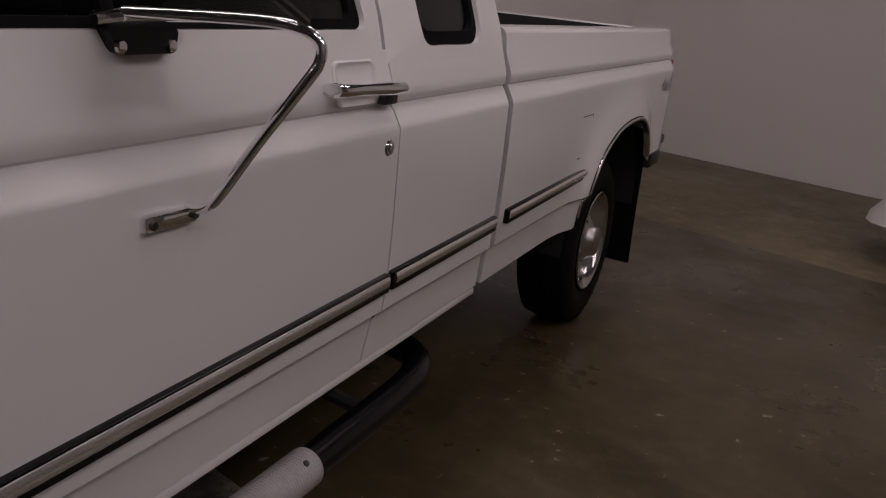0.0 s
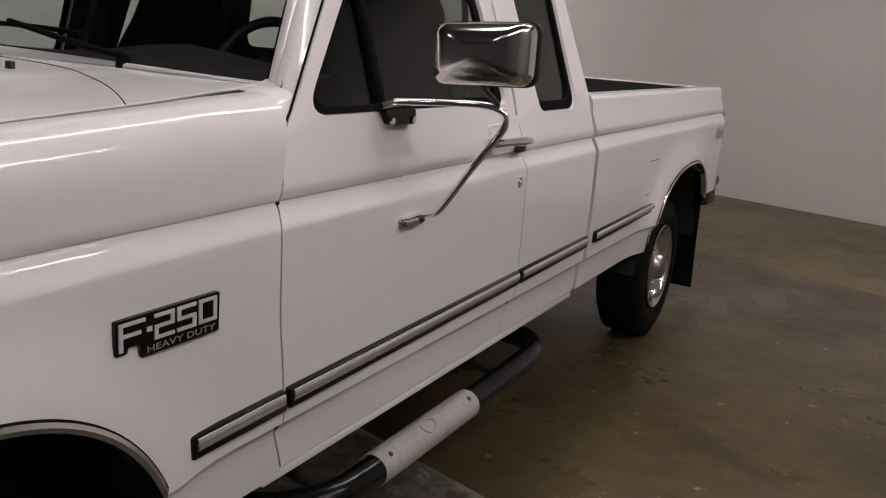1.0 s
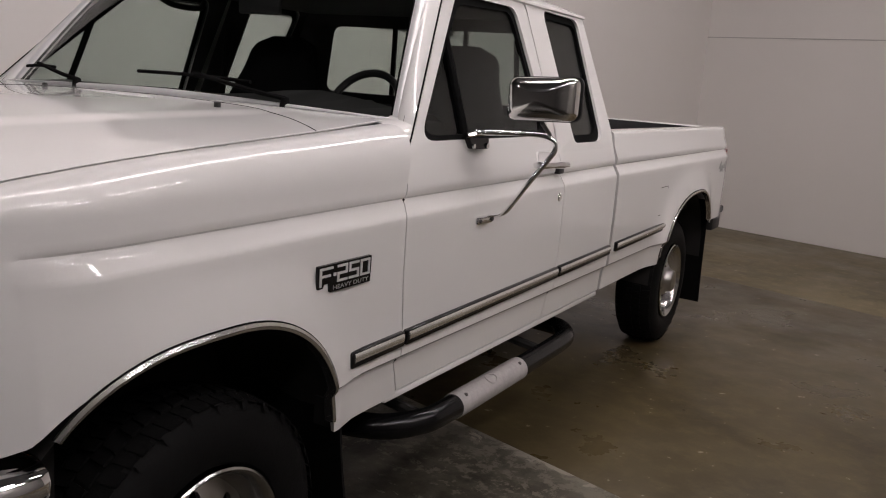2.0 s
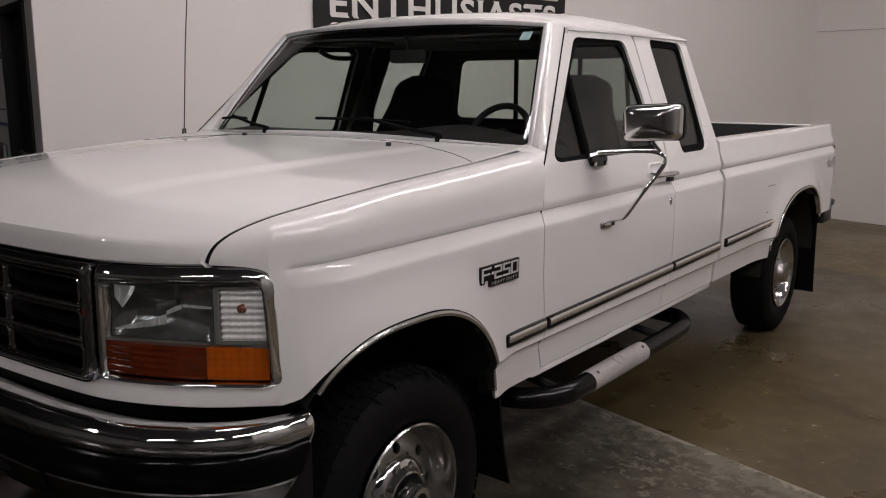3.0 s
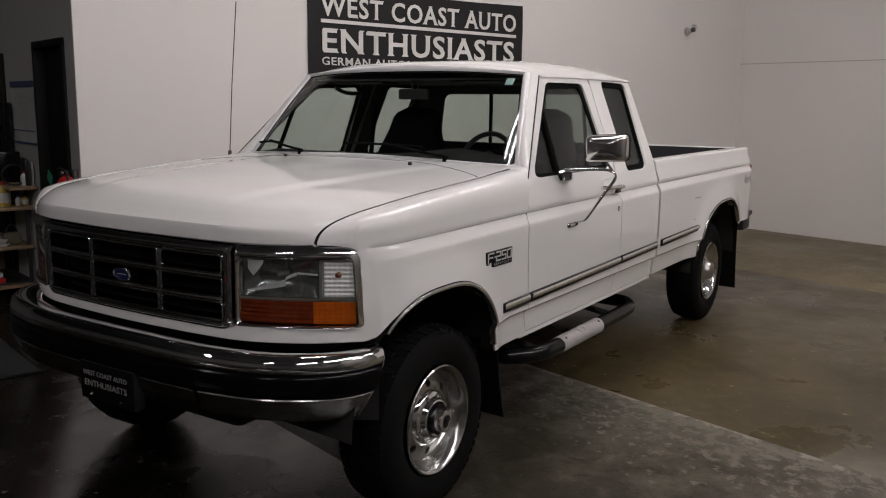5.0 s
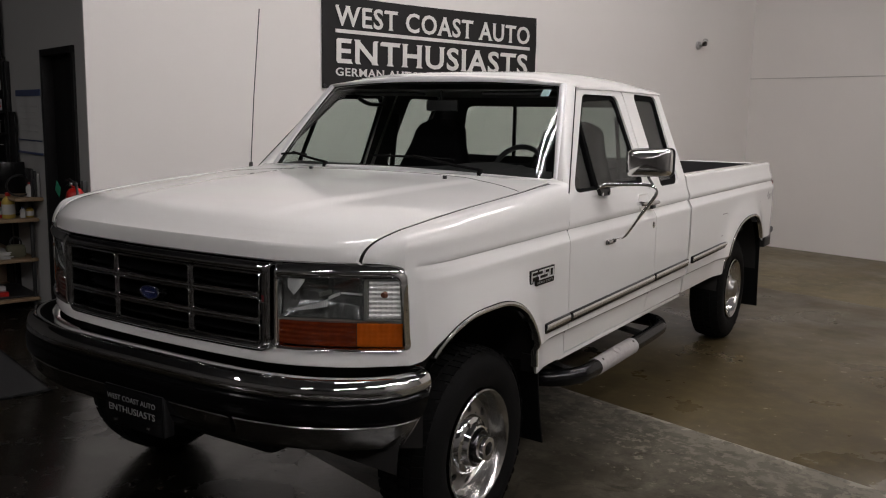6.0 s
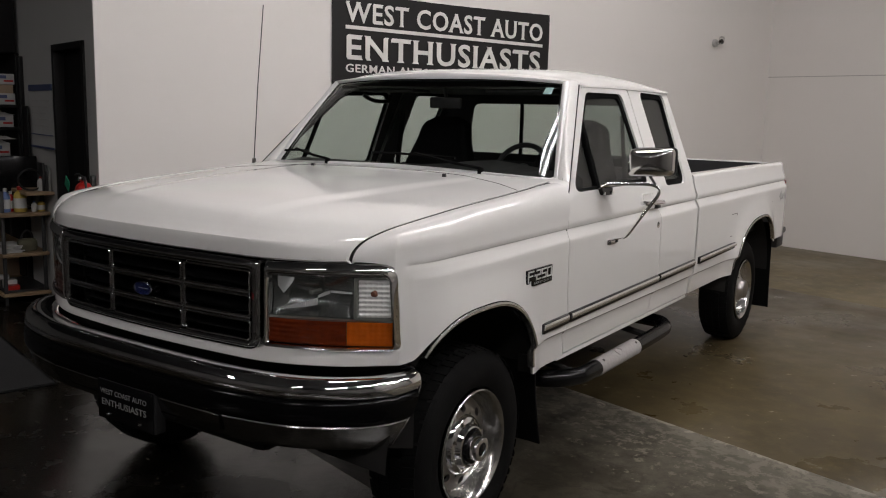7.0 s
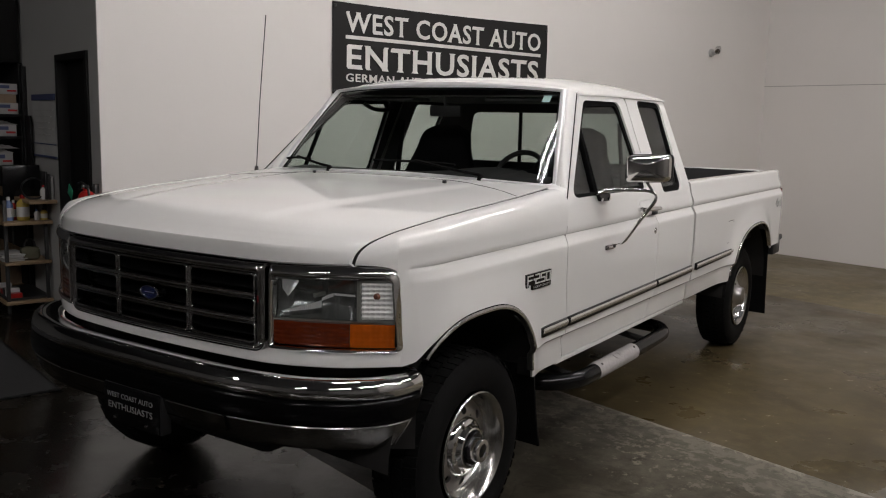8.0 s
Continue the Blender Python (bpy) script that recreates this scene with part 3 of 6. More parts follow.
REAR_GLASS = [(1.932, 1.286), (2.258, 1.286), (2.325, 1.786), (1.955, 1.790)]


def shrink(pts, d):
    c = sum((Vector(p) for p in pts), Vector((0, 0))) / len(pts)
    return [tuple(Vector(p) + (c - Vector(p)).normalized() * d) for p in pts]


def upright(sx, inset=0.0):
    return lambda y, z: Vector((sx * (side(z) - inset), y, z))


def side_pane(name, corners, r, sx, parent):
    bm = bmesh.new()
    slab_of(bm, outline(shrink(corners, -0.004), r), upright(sx, 0.020), Vector((-sx * 0.004, 0, 0)))
    ob = part(name, bm, SIDE_WINDOW, parent, "tinted side window")
    ob.visible_shadow = False
    bm = bmesh.new()
    o, i = outline(shrink(corners, -0.006), r), outline(shrink(corners, 0.034), r)
    ring(bm, o, i, upright(sx, 0.012), Vector((-sx * 0.012, 0, 0)))
    sheet(bm, [[upright(sx, 0.012)(*p) for p in o], [upright(sx, 0.024)(*p) for p in o]], close=True)
    part("window_seal", bm, SEAL, parent)


BAR = material("bright_bar", (0.88, 0.87, 0.85), 0.2, 0.85, rough_vary=0.05, scale=12)


def strip(parent, sx, y0, y1, name="moulding"):
    """Black rub strip with a bright bar along its upper half, climbing a little to the tail."""
    def climb(bm):
        for v in bm.verts:
            v.co.z += 0.781 + 0.0125 * (v.co.y - 0.6)
        return flipped(bm, sx)

    bm = bmesh.new()
    box(bm, 0.990, 1.014, y0, y1, -0.0215, 0.0215, 0.005)
    ob = part(name, climb(bm), GLOSS_BLACK, parent, "black rub strip with a bright bar")
    bm = bmesh.new()
    sec = [(1.012, -0.0065), (1.0160, -0.0055), (1.0178, -0.002), (1.0186, 0.006), (1.0178, 0.0135), (1.0160, 0.0165), (1.012, 0.0175)]
    vs = sheet(bm, [[(x, y, z) for x, z in sec] for y in (y0 + 0.010, y1 - 0.010)])
    for row in vs:
        bm.faces.new(row)
    part("bright_bar", climb(bm), BAR, ob)


def door_panel(sx):
    bm = bmesh.new()
    rows = []
    for i in range(17):
        s = i / 16
        rows.append([(sx * side(z), seam_front(z) + (seam_rear(z) - seam_front(z)) * s, z + sway(0.65 + 1.1 * s, z)) for z in ZROWS[3:] + [1.25, 1.282]])
    sheet(bm, rows)
    outer = [(0.702, 1.282), (1.752, 1.282), (1.79, 1.802), (1.197, 1.802)]
    ring(bm, outline(outer, [0.002, 0.002, 0.05, 0.05]), outline(DOOR_GLASS, [0.085, 0.03, 0.05, 0.04]), upright(sx), Vector((-sx * 0.03, 0, 0)))
    d = shell(part("door", bm, PAINT, truck, "white door with a tall side window", smooth=20), 0.010)
    side_pane("window_pane", DOOR_GLASS, [0.085, 0.03, 0.05, 0.04], sx, d)
    # upright bar of the vent window
    bm = tube(bmesh.new(), [(sx * (side(z) - 0.014), y, z) for y, z in ((1.072, 1.325), (1.092, 1.48), (1.112, 1.635))], 0.0125, 8)
    part("vent_bar", bm, SEAL, d)
    # inner lining
    bm = bmesh.new()
    rows = [[(sx * (side(z) - 0.055), y, z) for z in (0.66, 0.95, 1.12, 1.26, 1.305)] for y in (0.70, 1.2, 1.74)]
    sheet(bm, rows)
    ring(bm, outline([(0.70, 1.30), (1.75, 1.30), (1.79, 1.795), (1.20, 1.795)], 0.01), outline(shrink(DOOR_GLASS, 0.004), [0.085, 0.03, 0.05, 0.04]), upright(sx, 0.035))
    part("door_lining", bm, TRIM, d, "dark grey door lining")
    # pull handle across a dished plate
    bm = bmesh.new()
    rim = rounded([(1.555, 1.182), (1.712, 1.182), (1.712, 1.266), (1.555, 1.266)], 0.022)
    mid = sum((Vector(p) for p in rim), Vector((0, 0))) / len(rim)
    rows = []
    for k, o in ((1.0, -0.002), (0.98, 0.0035), (0.92, 0.0045), (0.86, 0.002), (0.70, 0.0008), (0.05, 0.0008)):
        rows.append([Vector((sx * (side(q.y) + o), q.x, q.y)) for q in [mid + (Vector(p) - mid) * k for p in rim]])
    sheet(bm, rows, close=True)
    part("handle_plate", bm, PAINT, d, smooth=60)
    bm = bmesh.new()
    rows = []
    for y, x0, w, h in ((1.520, 0.990, 0.010, 0.010), (1.524, 1.006, 0.013, 0.013), (1.545, 1.014, 0.012, 0.012), (1.60, 1.016, 0.009, 0.011), (1.66, 1.016, 0.010, 0.012), (1.70, 1.016, 0.015, 0.013), (1.757, 1.014, 0.015, 0.013), (1.765, 1.006, 0.011, 0.010)):
        z = 1.221 - 0.03 * (y - 1.52)
        rows.append([(x0 + w * math.cos(a), y, z + h * math.sin(a)) for a in [2 * math.pi * k / 12 for k in range(12)]])
    vs = sheet(bm, rows, close=True)
    bm.faces.new(vs[0])
    bm.faces.new(vs[-1])
    part("door_handle", flipped(bm, sx), CHROME, d, "chrome pull handle", smooth=50)
    bm = boxed(0.965, 1.004, 1.712, 1.764, 1.180, 1.209, 0.004)
    part("latch_button", flipped(bm, sx), BLACK, d)
    bm = lathe(bmesh.new(), [(0.0, 0.006), (0.008, 0.006), (0.009, 0.004), (0.014, 0.004), (0.017, 0.0)], (side(1.096), 1.742, 1.093), "x", 20)
    part("door_lock", flipped(bm, sx), SOFT_CHROME, d, "round metal key lock")
    for seam, a, b_ in ((seam_front, -0.008, 0.004), (seam_rear, -0.004, 0.009)):
        bm = bmesh.new()
        sheet(bm, [[(sx * (side(z) - 0.0055), seam(z) + a, z), (sx * (side(z) - 0.0055), seam(z) + b_, z)] for z in [0.612 + 0.04 * k for k in range(17)]])
        part("door_gap", bm, SEAL, d)
    strip(d, sx, 0.686, 1.782)
    if sx > 0:
        mirror(sx, d)
    return d


def mirror(sx, d):
    # chrome head on a bent tube arm
    def out(bm):
        return flipped(bm, sx)

    cx, cz = 1.214, 1.458
    bm = bmesh.new()
    rows = []
    # pillowed back: a gentle crown that turns over into tight edges
    for s, y in ((0.06, 0.9640), (0.25, 0.9647), (0.45, 0.9668), (0.62, 0.9702), (0.76, 0.9748), (0.87, 0.981), (0.94, 0.9885), (0.985, 1.000), (1.0, 1.014), (1.0, 1.037), (0.95, 1.045)):
        pts = rounded([(-0.098 * s, -0.061 * s), (0.098 * s, -0.061 * s), (0.098 * s, 0.061 * s), (-0.098 * s, 0.061 * s)], 0.026 * s, 5)
        rows.append([(cx + p.x, y + 0.16 * p.x, cz + p.y + 0.05 * p.x) for p in pts])
    vs = sheet(bm, rows, close=True)
    bm.faces.new(vs[0])
    head = part("mirror_head", out(bm), MIRROR_CHROME, d, "chrome mirror head", smooth=50)
    bm = bmesh.new()
    a = rounded([(-0.101, -0.064), (0.101, -0.064), (0.101, 0.064), (-0.101, 0.064)], 0.027, 5)
    slab_of(bm, a, lambda x, z: Vector((cx + x, 1.038 + 0.16 * x, cz + z + 0.05 * x)), Vector((0, 0.008, 0)))
    part("mirror_rim", out(bm), BLACK, head)
    bm = bmesh.new()
    pts = rounded([(-0.090, -0.053), (0.090, -0.053), (0.090, 0.053), (-0.090, 0.053)], 0.020, 5)
    slab_of(bm, pts, lambda x, z: Vector((cx + x, 1.047 + 0.16 * x, cz + z + 0.05 * x)), Vector((0, 0.002, 0)))
    part("mirror_glass", out(bm), CHROME, head)
    bm = bmesh.new()
    arm = [(0.985, 1.055, 1.343), (1.04, 1.085, 1.346), (1.13, 1.135, 1.349), (1.172, 1.157, 1.345), (1.196, 1.168, 1.331), (1.201, 1.168, 1.308), (1.188, 1.160, 1.280), (1.136, 1.140, 1.200), (1.088, 1.124, 1.122), (1.068, 1.122, 1.100), (1.042, 1.132, 1.089), (1.006, 1.155, 1.082)]
    tube(bm, smooth_path(arm, 5), 0.0078, 12)
    arm_ob = part("mirror_arm", out(bm), CHROME, d, "bent chrome mirror arm")
    bm = tube(bmesh.new(), [(1.20, 1.05, 1.390), (1.195, 1.09, 1.375), (1.185, 1.155, 1.352)], 0.0065, 8)
    part("swivel", out(bm), BLACK, arm_ob)
    bm = bmesh.new()
    slab_of(bm, rounded([(1.052, 1.290), (1.150, 1.290), (1.164, 1.322), (1.035, 1.325)], 0.010), lambda y, z: Vector((side(z) + 0.020, y, z)), Vector((-0.03, 0, 0)))
    base = part("mirror_bracket", out(bm), GLOSS_BLACK, d, "black bracket with a chrome cap")
    bm = bmesh.new()
    tube(bm, smooth_path([(0.965, 1.027, 1.332), (0.985, 1.085, 1.340), (0.99, 1.185, 1.341)], 4), 0.015, 10, squash=0.6)
    part("bracket_cap", out(bm), CHROME, base)
    for y in (1.052, 1.142):
        part("bolt", out(lathe(bmesh.new(), [(0, 0.006), (0.008, 0.005), (0.009, 0)], (0.982, y, 1.300), "x", 10)), CHROME, base)
    bm = bmesh.new()
    box(bm, 0.99, 1.016, 1.062, 1.167, 1.058, 1.084, 0.008)
    base = part("mirror_bracket", out(bm), CHROME, d, "small chrome arm bracket")
    for y in (1.074, 1.155):
        part("bolt", out(lathe(bmesh.new(), [(0, 0.006), (0.006, 0.005), (0.007, 0)], (1.015, y, 1.071), "x", 10)), STEEL, base)


def cab_side(sx):
    bm = bmesh.new()
    rows = []
    for i in range(9):
        s = i / 8
        rows.append([(sx * side(z), seam_rear(z) + 0.005 + (2.40 - seam_rear(z) - 0.005) * s, z + sway(1.76 + 0.64 * s, z)) for z in ZROWS[3:] + [1.255]])
    sheet(bm, rows)
    ring(bm, outline([(1.764, 1.255), (2.40, 1.255), (2.40, 1.81), (1.798, 1.81)], 0.002), outline(REAR_GLASS, [0.05, 0.05, 0.05, 0.04]), upright(sx), Vector((-sx * 0.03, 0, 0)))
    c = shell(part("cab_side", bm, PAINT, truck, "white side panel of the rear cab", smooth=20), 0.010)
    side_pane("quarter_window", REAR_GLASS, [0.05, 0.05, 0.05, 0.04], sx, c)
    bm = bmesh.new()
    ring(bm, outline([(1.78, 1.0), (2.385, 1.0), (2.385, 1.80), (1.81, 1.80)], 0.01), outline(shrink(REAR_GLASS, 0.002), 0.05), upright(sx, 0.035))
    sheet(bm, [[(sx * 0.91, y, z) for z in (0.66, 1.0)] for y in (1.78, 2.385)])
    part("side_lining", bm, TRIM, c)
    strip(c, sx, 1.793, 2.395)
    return c


def bed_side(sx):
    bm = bmesh.new()
    yc, y0, y1 = 3.937, 2.435, 4.795
    ys = sorted({round(v, 4) for v in [y0 + 0.1 * i for i in range(10)] + [yc - 0.6705 + 0.0174 * i for i in range(64)] + [yc - 0.6699, yc + 0.4235, yc + 0.4249, yc + 0.4251, yc + 0.46, 4.5, 4.6, 4.66, 4.71, 4.75, 4.785, y1]})
    rows = []
    for y in ys:
        low = max(arch(y, yc), 0.605 if y < yc else 0.725)
        taper = 0.05 * max(0, (y - 4.69) / 0.105) ** 2.2
        row = [(side(max(z, low)) - taper + flare(y, max(z, low), yc), y, max(z, low) + sway(y, max(z, low))) for z in ZROWS[2:]]
        row += [(0.966 - taper, y, 1.26), (0.961 - taper, y, 1.30), (0.957 - taper, y, 1.313), (0.950 - taper, y, 1.322), (0.938 - taper, y, 1.327), (0.892, y, 1.328), (0.880, y, 1.324), (0.876, y, 1.314), (0.876, y, 1.25)]
        rows.append([(sx * x, yy, z) for x, yy, z in row])
    sheet(bm, rows)
    b = shell(part("bed_side", bm, PAINT, truck, "white cargo bed side with a flared arch", smooth=20), 0.012)
    bm = boxed(0.80, 0.879, y0 + 0.02, y1 - 0.02, 0.80, 1.262, 0.006)
    part("bed_liner", flipped(bm, sx), LINER, b, "black bed liner wall")
    strip(b, sx, 2.478, 3.34)
    bm = bmesh.new()
    rows = []
    for z in (0.895, 0.91, 1.0, 1.1, 1.16, 1.175):
        rows.append([(0.965 if 0.90 < z < 1.165 else 0.945, 4.925, z), (0.960, 4.958, z), (0.935, 4.985, z), (0.86, 4.99, z), (0.84, 4.975, z)])
    sheet(bm, rows)
    for v in bm.verts:
        v.co.x += 0.017 if v.co.x > 0.9 else 0
        v.co.y -= 0.158
    part("tail_lamp", flipped(bm, sx), RED_LENS, b, "red tail lamp on the rear corner")
    letters_side = Matrix.Translation((1.0062, 4.47, 1.04)) @ pose(0, 0, 0, 90, 0, 90)
    if sx > 0:
        letters("4x4", 0.10, DECAL, letters_side, "decal", b, depth=0.0006, width=0.20, bold=0.01)
        for y, z, l, h in ((3.155, 1.030, 0.13, 0.004), (3.279, 1.022, 0.005, 0.012), (3.15, 0.882, 0.085, 0.004), (4.17, 1.042, 0.085, 0.004)):
            bm = boxed(1.0, 1.0048, y, y + l, z - h / 2, z + h / 2, 0.0008)
            part("scuff", bm, SCUFF, b)
    return b


def arch_trim(sx, yc):
    """Bright lip round the wheel opening."""
    path = []
    for i in range(73):
        a = math.pi * (0.02 + 0.965 * i / 72)
        c, sn = math.cos(a), math.sin(a)
        half, p = (0.432, 2.3) if c > 0 else (0.46, 3.0) if yc < 1 else (0.64, 2.6)
        y = yc - 0.03 + half * math.copysign(abs(c) ** (2 / p), c)
        z = 0.50 + 0.463 * abs(sn) ** (2 / p)
        if z < ((0.74 if yc > 1 else 0.62) if c > 0 else 0.62 if yc > 1 else 0.848) or y < -0.445:
            continue
        taper = 0.045 * max(0, (-0.25 - y) / 0.25) ** 2 if yc < 1 else 0
        path.append((sx * (side(z) + flare(y, z, yc) - taper + 0.001), y, z))
    bm = bmesh.new()
    rows = []
    for i, p in enumerate(path):
        p = Vector(p)
        d = (Vector((0, yc, 0.52)) - Vector((0, p.y, p.z))).normalized()
        rows.append([p - d * 0.006, p - d * 0.005 + Vector((sx * 0.004, 0, 0)), p + d * 0.002 + Vector((sx * 0.008, 0, 0)), p + d * 0.010 + Vector((sx * 0.005, 0, 0)), p + d * 0.012 - Vector((sx * 0.02, 0, 0))])
    sheet(bm, rows)
    t = part("arch_trim", bm, TRIM_METAL, truck, "bright trim round the wheel arch")
    bm = tube(bmesh.new(), [Vector(p) + 0.0065 * (Vector((0, p[1] - yc, p[2] - 0.52)).normalized()) for p in path], 0.0021, 6)
    part("trim_seal", bm, SEAL, t, "thin black seal along the trim")


def wheel_well(sx, yc):
    front = 0.56 if yc < 1 else 0.68
    bm = bmesh.new()
    rows = []
    for i in range(25):
        a = math.pi * i / 24
        y, z = yc + (0.475 if a < math.pi / 2 else front) * math.cos(a), 0.50 + 0.475 * math.sin(a)
        rows.append([(sx * 0.965, y, z - 0.02), (sx * 0.55, y, z)])
    sheet(bm, rows)
    bm.faces.new([bm.verts.new((sx * 0.55, yc + (0.475 if i < 12 else front) * math.cos(math.pi * i / 24), 0.50 + 0.475 * math.sin(math.pi * i / 24))) for i in range(25)])
    part("wheel_well", bm, DARK, truck, "black inner wheel arch")


def wheel(name, sx, y, rear=False):
    """Tyre with lugs on a polished rim with round holes, dished at the rear."""
    w = thing(name, "", "")
    w.parent = truck
    x = 0.936 if not rear else 0.905
    R = 0.386
    w.location = (sx * x, y + (0.0 if rear else 0.022), R)
    w["label"] = "black all-terrain tyre on a polished rim with round holes"
    prof = [(0.222, -0.02), (0.235, 0.002), (0.256, 0.012), (0.292, 0.016), (0.328, 0.013), (0.354, 0.0), (0.368, -0.012), (0.376, -0.022), (0.378, -0.05), (0.379, -0.11), (0.378, -0.16), (0.372, -0.195), (0.346, -0.22), (0.292, -0.23), (0.24, -0.225), (0.222, -0.20)]
    part("tyre", lathe(bmesh.new(), prof, (0, 0, 0), "x", 72, sx), RUBBER, w, "black all-terrain tyre", smooth=25)
    bm = bmesh.new()
    for i in range(60):
        a = 2 * math.pi * i / 60
        for k, (h0, h1, sk) in enumerate(((-0.005, -0.052, 0.3), (-0.060, -0.102, -0.3), (-0.110, -0.150, 0.3), (-0.158, -0.203, -0.3))):
            da = 0.036 + 0.008 * (i % 2)
            off = (k % 2) * math.pi / 60
            ring_ = []
            for h, aa in ((h0, a + off), (h1, a + off + sk * 0.05), (h1, a + off + sk * 0.05 + da * 2), (h0, a + off + da * 2)):
                ring_.append((h, aa))
            top, bot = [], []
            for h, aa in ring_:
                rr = R if k in (1, 2) else R - 0.003 - 0.008 * (h in (-0.005, -0.203))
                top.append(bm.verts.new((sx * h, rr * math.cos(aa), rr * math.sin(aa))))
                bot.append(bm.verts.new((sx * h, 0.372 * math.cos(aa), 0.372 * math.sin(aa))))
            bm.faces.new(top)
            for j in range(4):
                bm.faces.new((top[j], top[(j + 1) % 4], bot[(j + 1) % 4], bot[j]))
        # side lugs on the shoulder
        if i % 2 == 0:
            v = []
            for rr, aa, h in ((0.357, a, 0.002), (0.376, a, -0.012), (0.376, a + 0.055, -0.012), (0.357, a + 0.055, 0.002)):
                v.append(bm.verts.new((sx * (h + 0.006), rr * math.cos(aa), rr * math.sin(aa))))
            bm.faces.new(v)
    part("tread", bm, RUBBER, w, "worn black tread blocks", smooth=25)["kind"] = "stuff"
    # the rim: lip, barrel, disc with holes
    lipo = [(0.205, -0.05), (0.214, -0.012), (0.222, 0.004), (0.226, 0.010), (0.221, 0.014), (0.215, 0.011), (0.205, -0.006), (0.196, -0.022), (0.190, -0.05), (0.180, -0.062)]
    bm = lathe(bmesh.new(), lipo, (0, 0, 0), "x", 64, sx)
    rim = part("rim", bm, ALLOY, w, "polished rim with round holes")
    bm = bmesh.new()
    holes = 8

    def disc(r):
        return -0.062 + 0.03 * max(0, 1 - (r / 0.18)) + 0.012 * math.sin(math.pi * min(1, max(0, (r - 0.09) / 0.09)))

    for i in range(holes):
        a0 = 2 * math.pi * i / holes
        hole = []
        outer = []
        n = 20
        for k in range(n):
            t = 2 * math.pi * k / n
            hole.append((0.145 + 0.017 * math.cos(t), 0.017 * math.sin(t)))
            # the cell round the hole: a wedge between two radii
            c, s = math.cos(t), math.sin(t)
            q = max(abs(c), abs(s))
            rr = 0.145 + 0.036 * c / q
            outer.append((rr, rr * math.tan(math.pi / holes) * s / q))
        def put(p):
            y_, z_ = p
            r = math.hypot(y_, z_)
            a = a0 + math.atan2(z_, y_)
            return Vector((sx * disc(r), r * math.cos(a), r * math.sin(a)))
        sheet(bm, [[put(p) for p in outer], [put(p) for p in hole], [put(p) + Vector((-sx * 0.014, 0, 0)) for p in hole]], close=True)
    part("rim_disc", bm, DISC_ALLOY, rim)
    bm = lathe(bmesh.new(), [(0.0, -0.085), (0.186, -0.085)], (0, 0, 0), "x", 32, sx)
    part("brake_drum", bm, DARK, rim)
    if rear:
        prof = [(0.118, -0.055), (0.108, -0.03), (0.102, -0.022), (0.088, -0.016), (0.078, -0.006), (0.072, 0.002), (0.066, 0.026), (0.058, 0.032), (0.0, 0.033)]
    else:
        prof = [(0.125, -0.055), (0.112, -0.03), (0.105, -0.024), (0.092, -0.020), (0.080, -0.002), (0.074, 0.0), (0.066, -0.008), (0.06, -0.01)]
    cap = part("hub_cap", lathe(bmesh.new(), prof, (0, 0, 0), "x", 48, sx), DISC_ALLOY if rear else CHROME, w, "chrome hub cover")
    for i in range(8):
        a = 2 * math.pi * (i + 0.5) / 8
        bm = lathe(bmesh.new(), [(0.0, 0.012), (0.007, 0.010), (0.009, 0.0)], (-sx * 0.024, 0.097 * math.cos(a), 0.097 * math.sin(a)), "x", 8, sx)
        part("lug_nut", bm, SOFT_CHROME, cap)
    if not rear:
        prof = [(0.062, -0.02), (0.060, 0.004), (0.052, 0.008), (0.048, 0.012), (0.048, 0.040), (0.044, 0.046), (0.028, 0.047), (0.026, 0.042), (0.0, 0.041)]
        part("hub_ring", lathe(bmesh.new(), [(0.070, -0.012), (0.069, 0.002), (0.062, 0.012), (0.046, 0.013)], (0, 0, 0), "x", 32, sx), GLOSS_BLACK, cap)
        h = part("locking_hub", lathe(bmesh.new(), prof, (0, 0, 0), "x", 32, sx), CHROME, w, "chrome locking hub with a dark dial")
        part("hub_dial", lathe(bmesh.new(), [(0.027, 0.043), (0.02, 0.046), (0.0, 0.046)], (0, 0, 0), "x", 20, sx), GLOSS_BLACK, h)
    return w


def flap(sx, y, x0, x1, z0, z1, lean):
    bm = bmesh.new()
    rows = []
    for i in range(9):
        t = i / 8
        rows.append([(sx * (x0 + (x1 - x0) * u), y + lean * t * t + 0.01 * math.sin(3 * u), z1 + (z0 - z1) * t) for u in (0, 0.25, 0.5, 0.75, 1)])
    sheet(bm, rows)
    shell(part("mud_flap", bm, RUBBER, truck, "black rubber mud flap"), 0.008, 0)


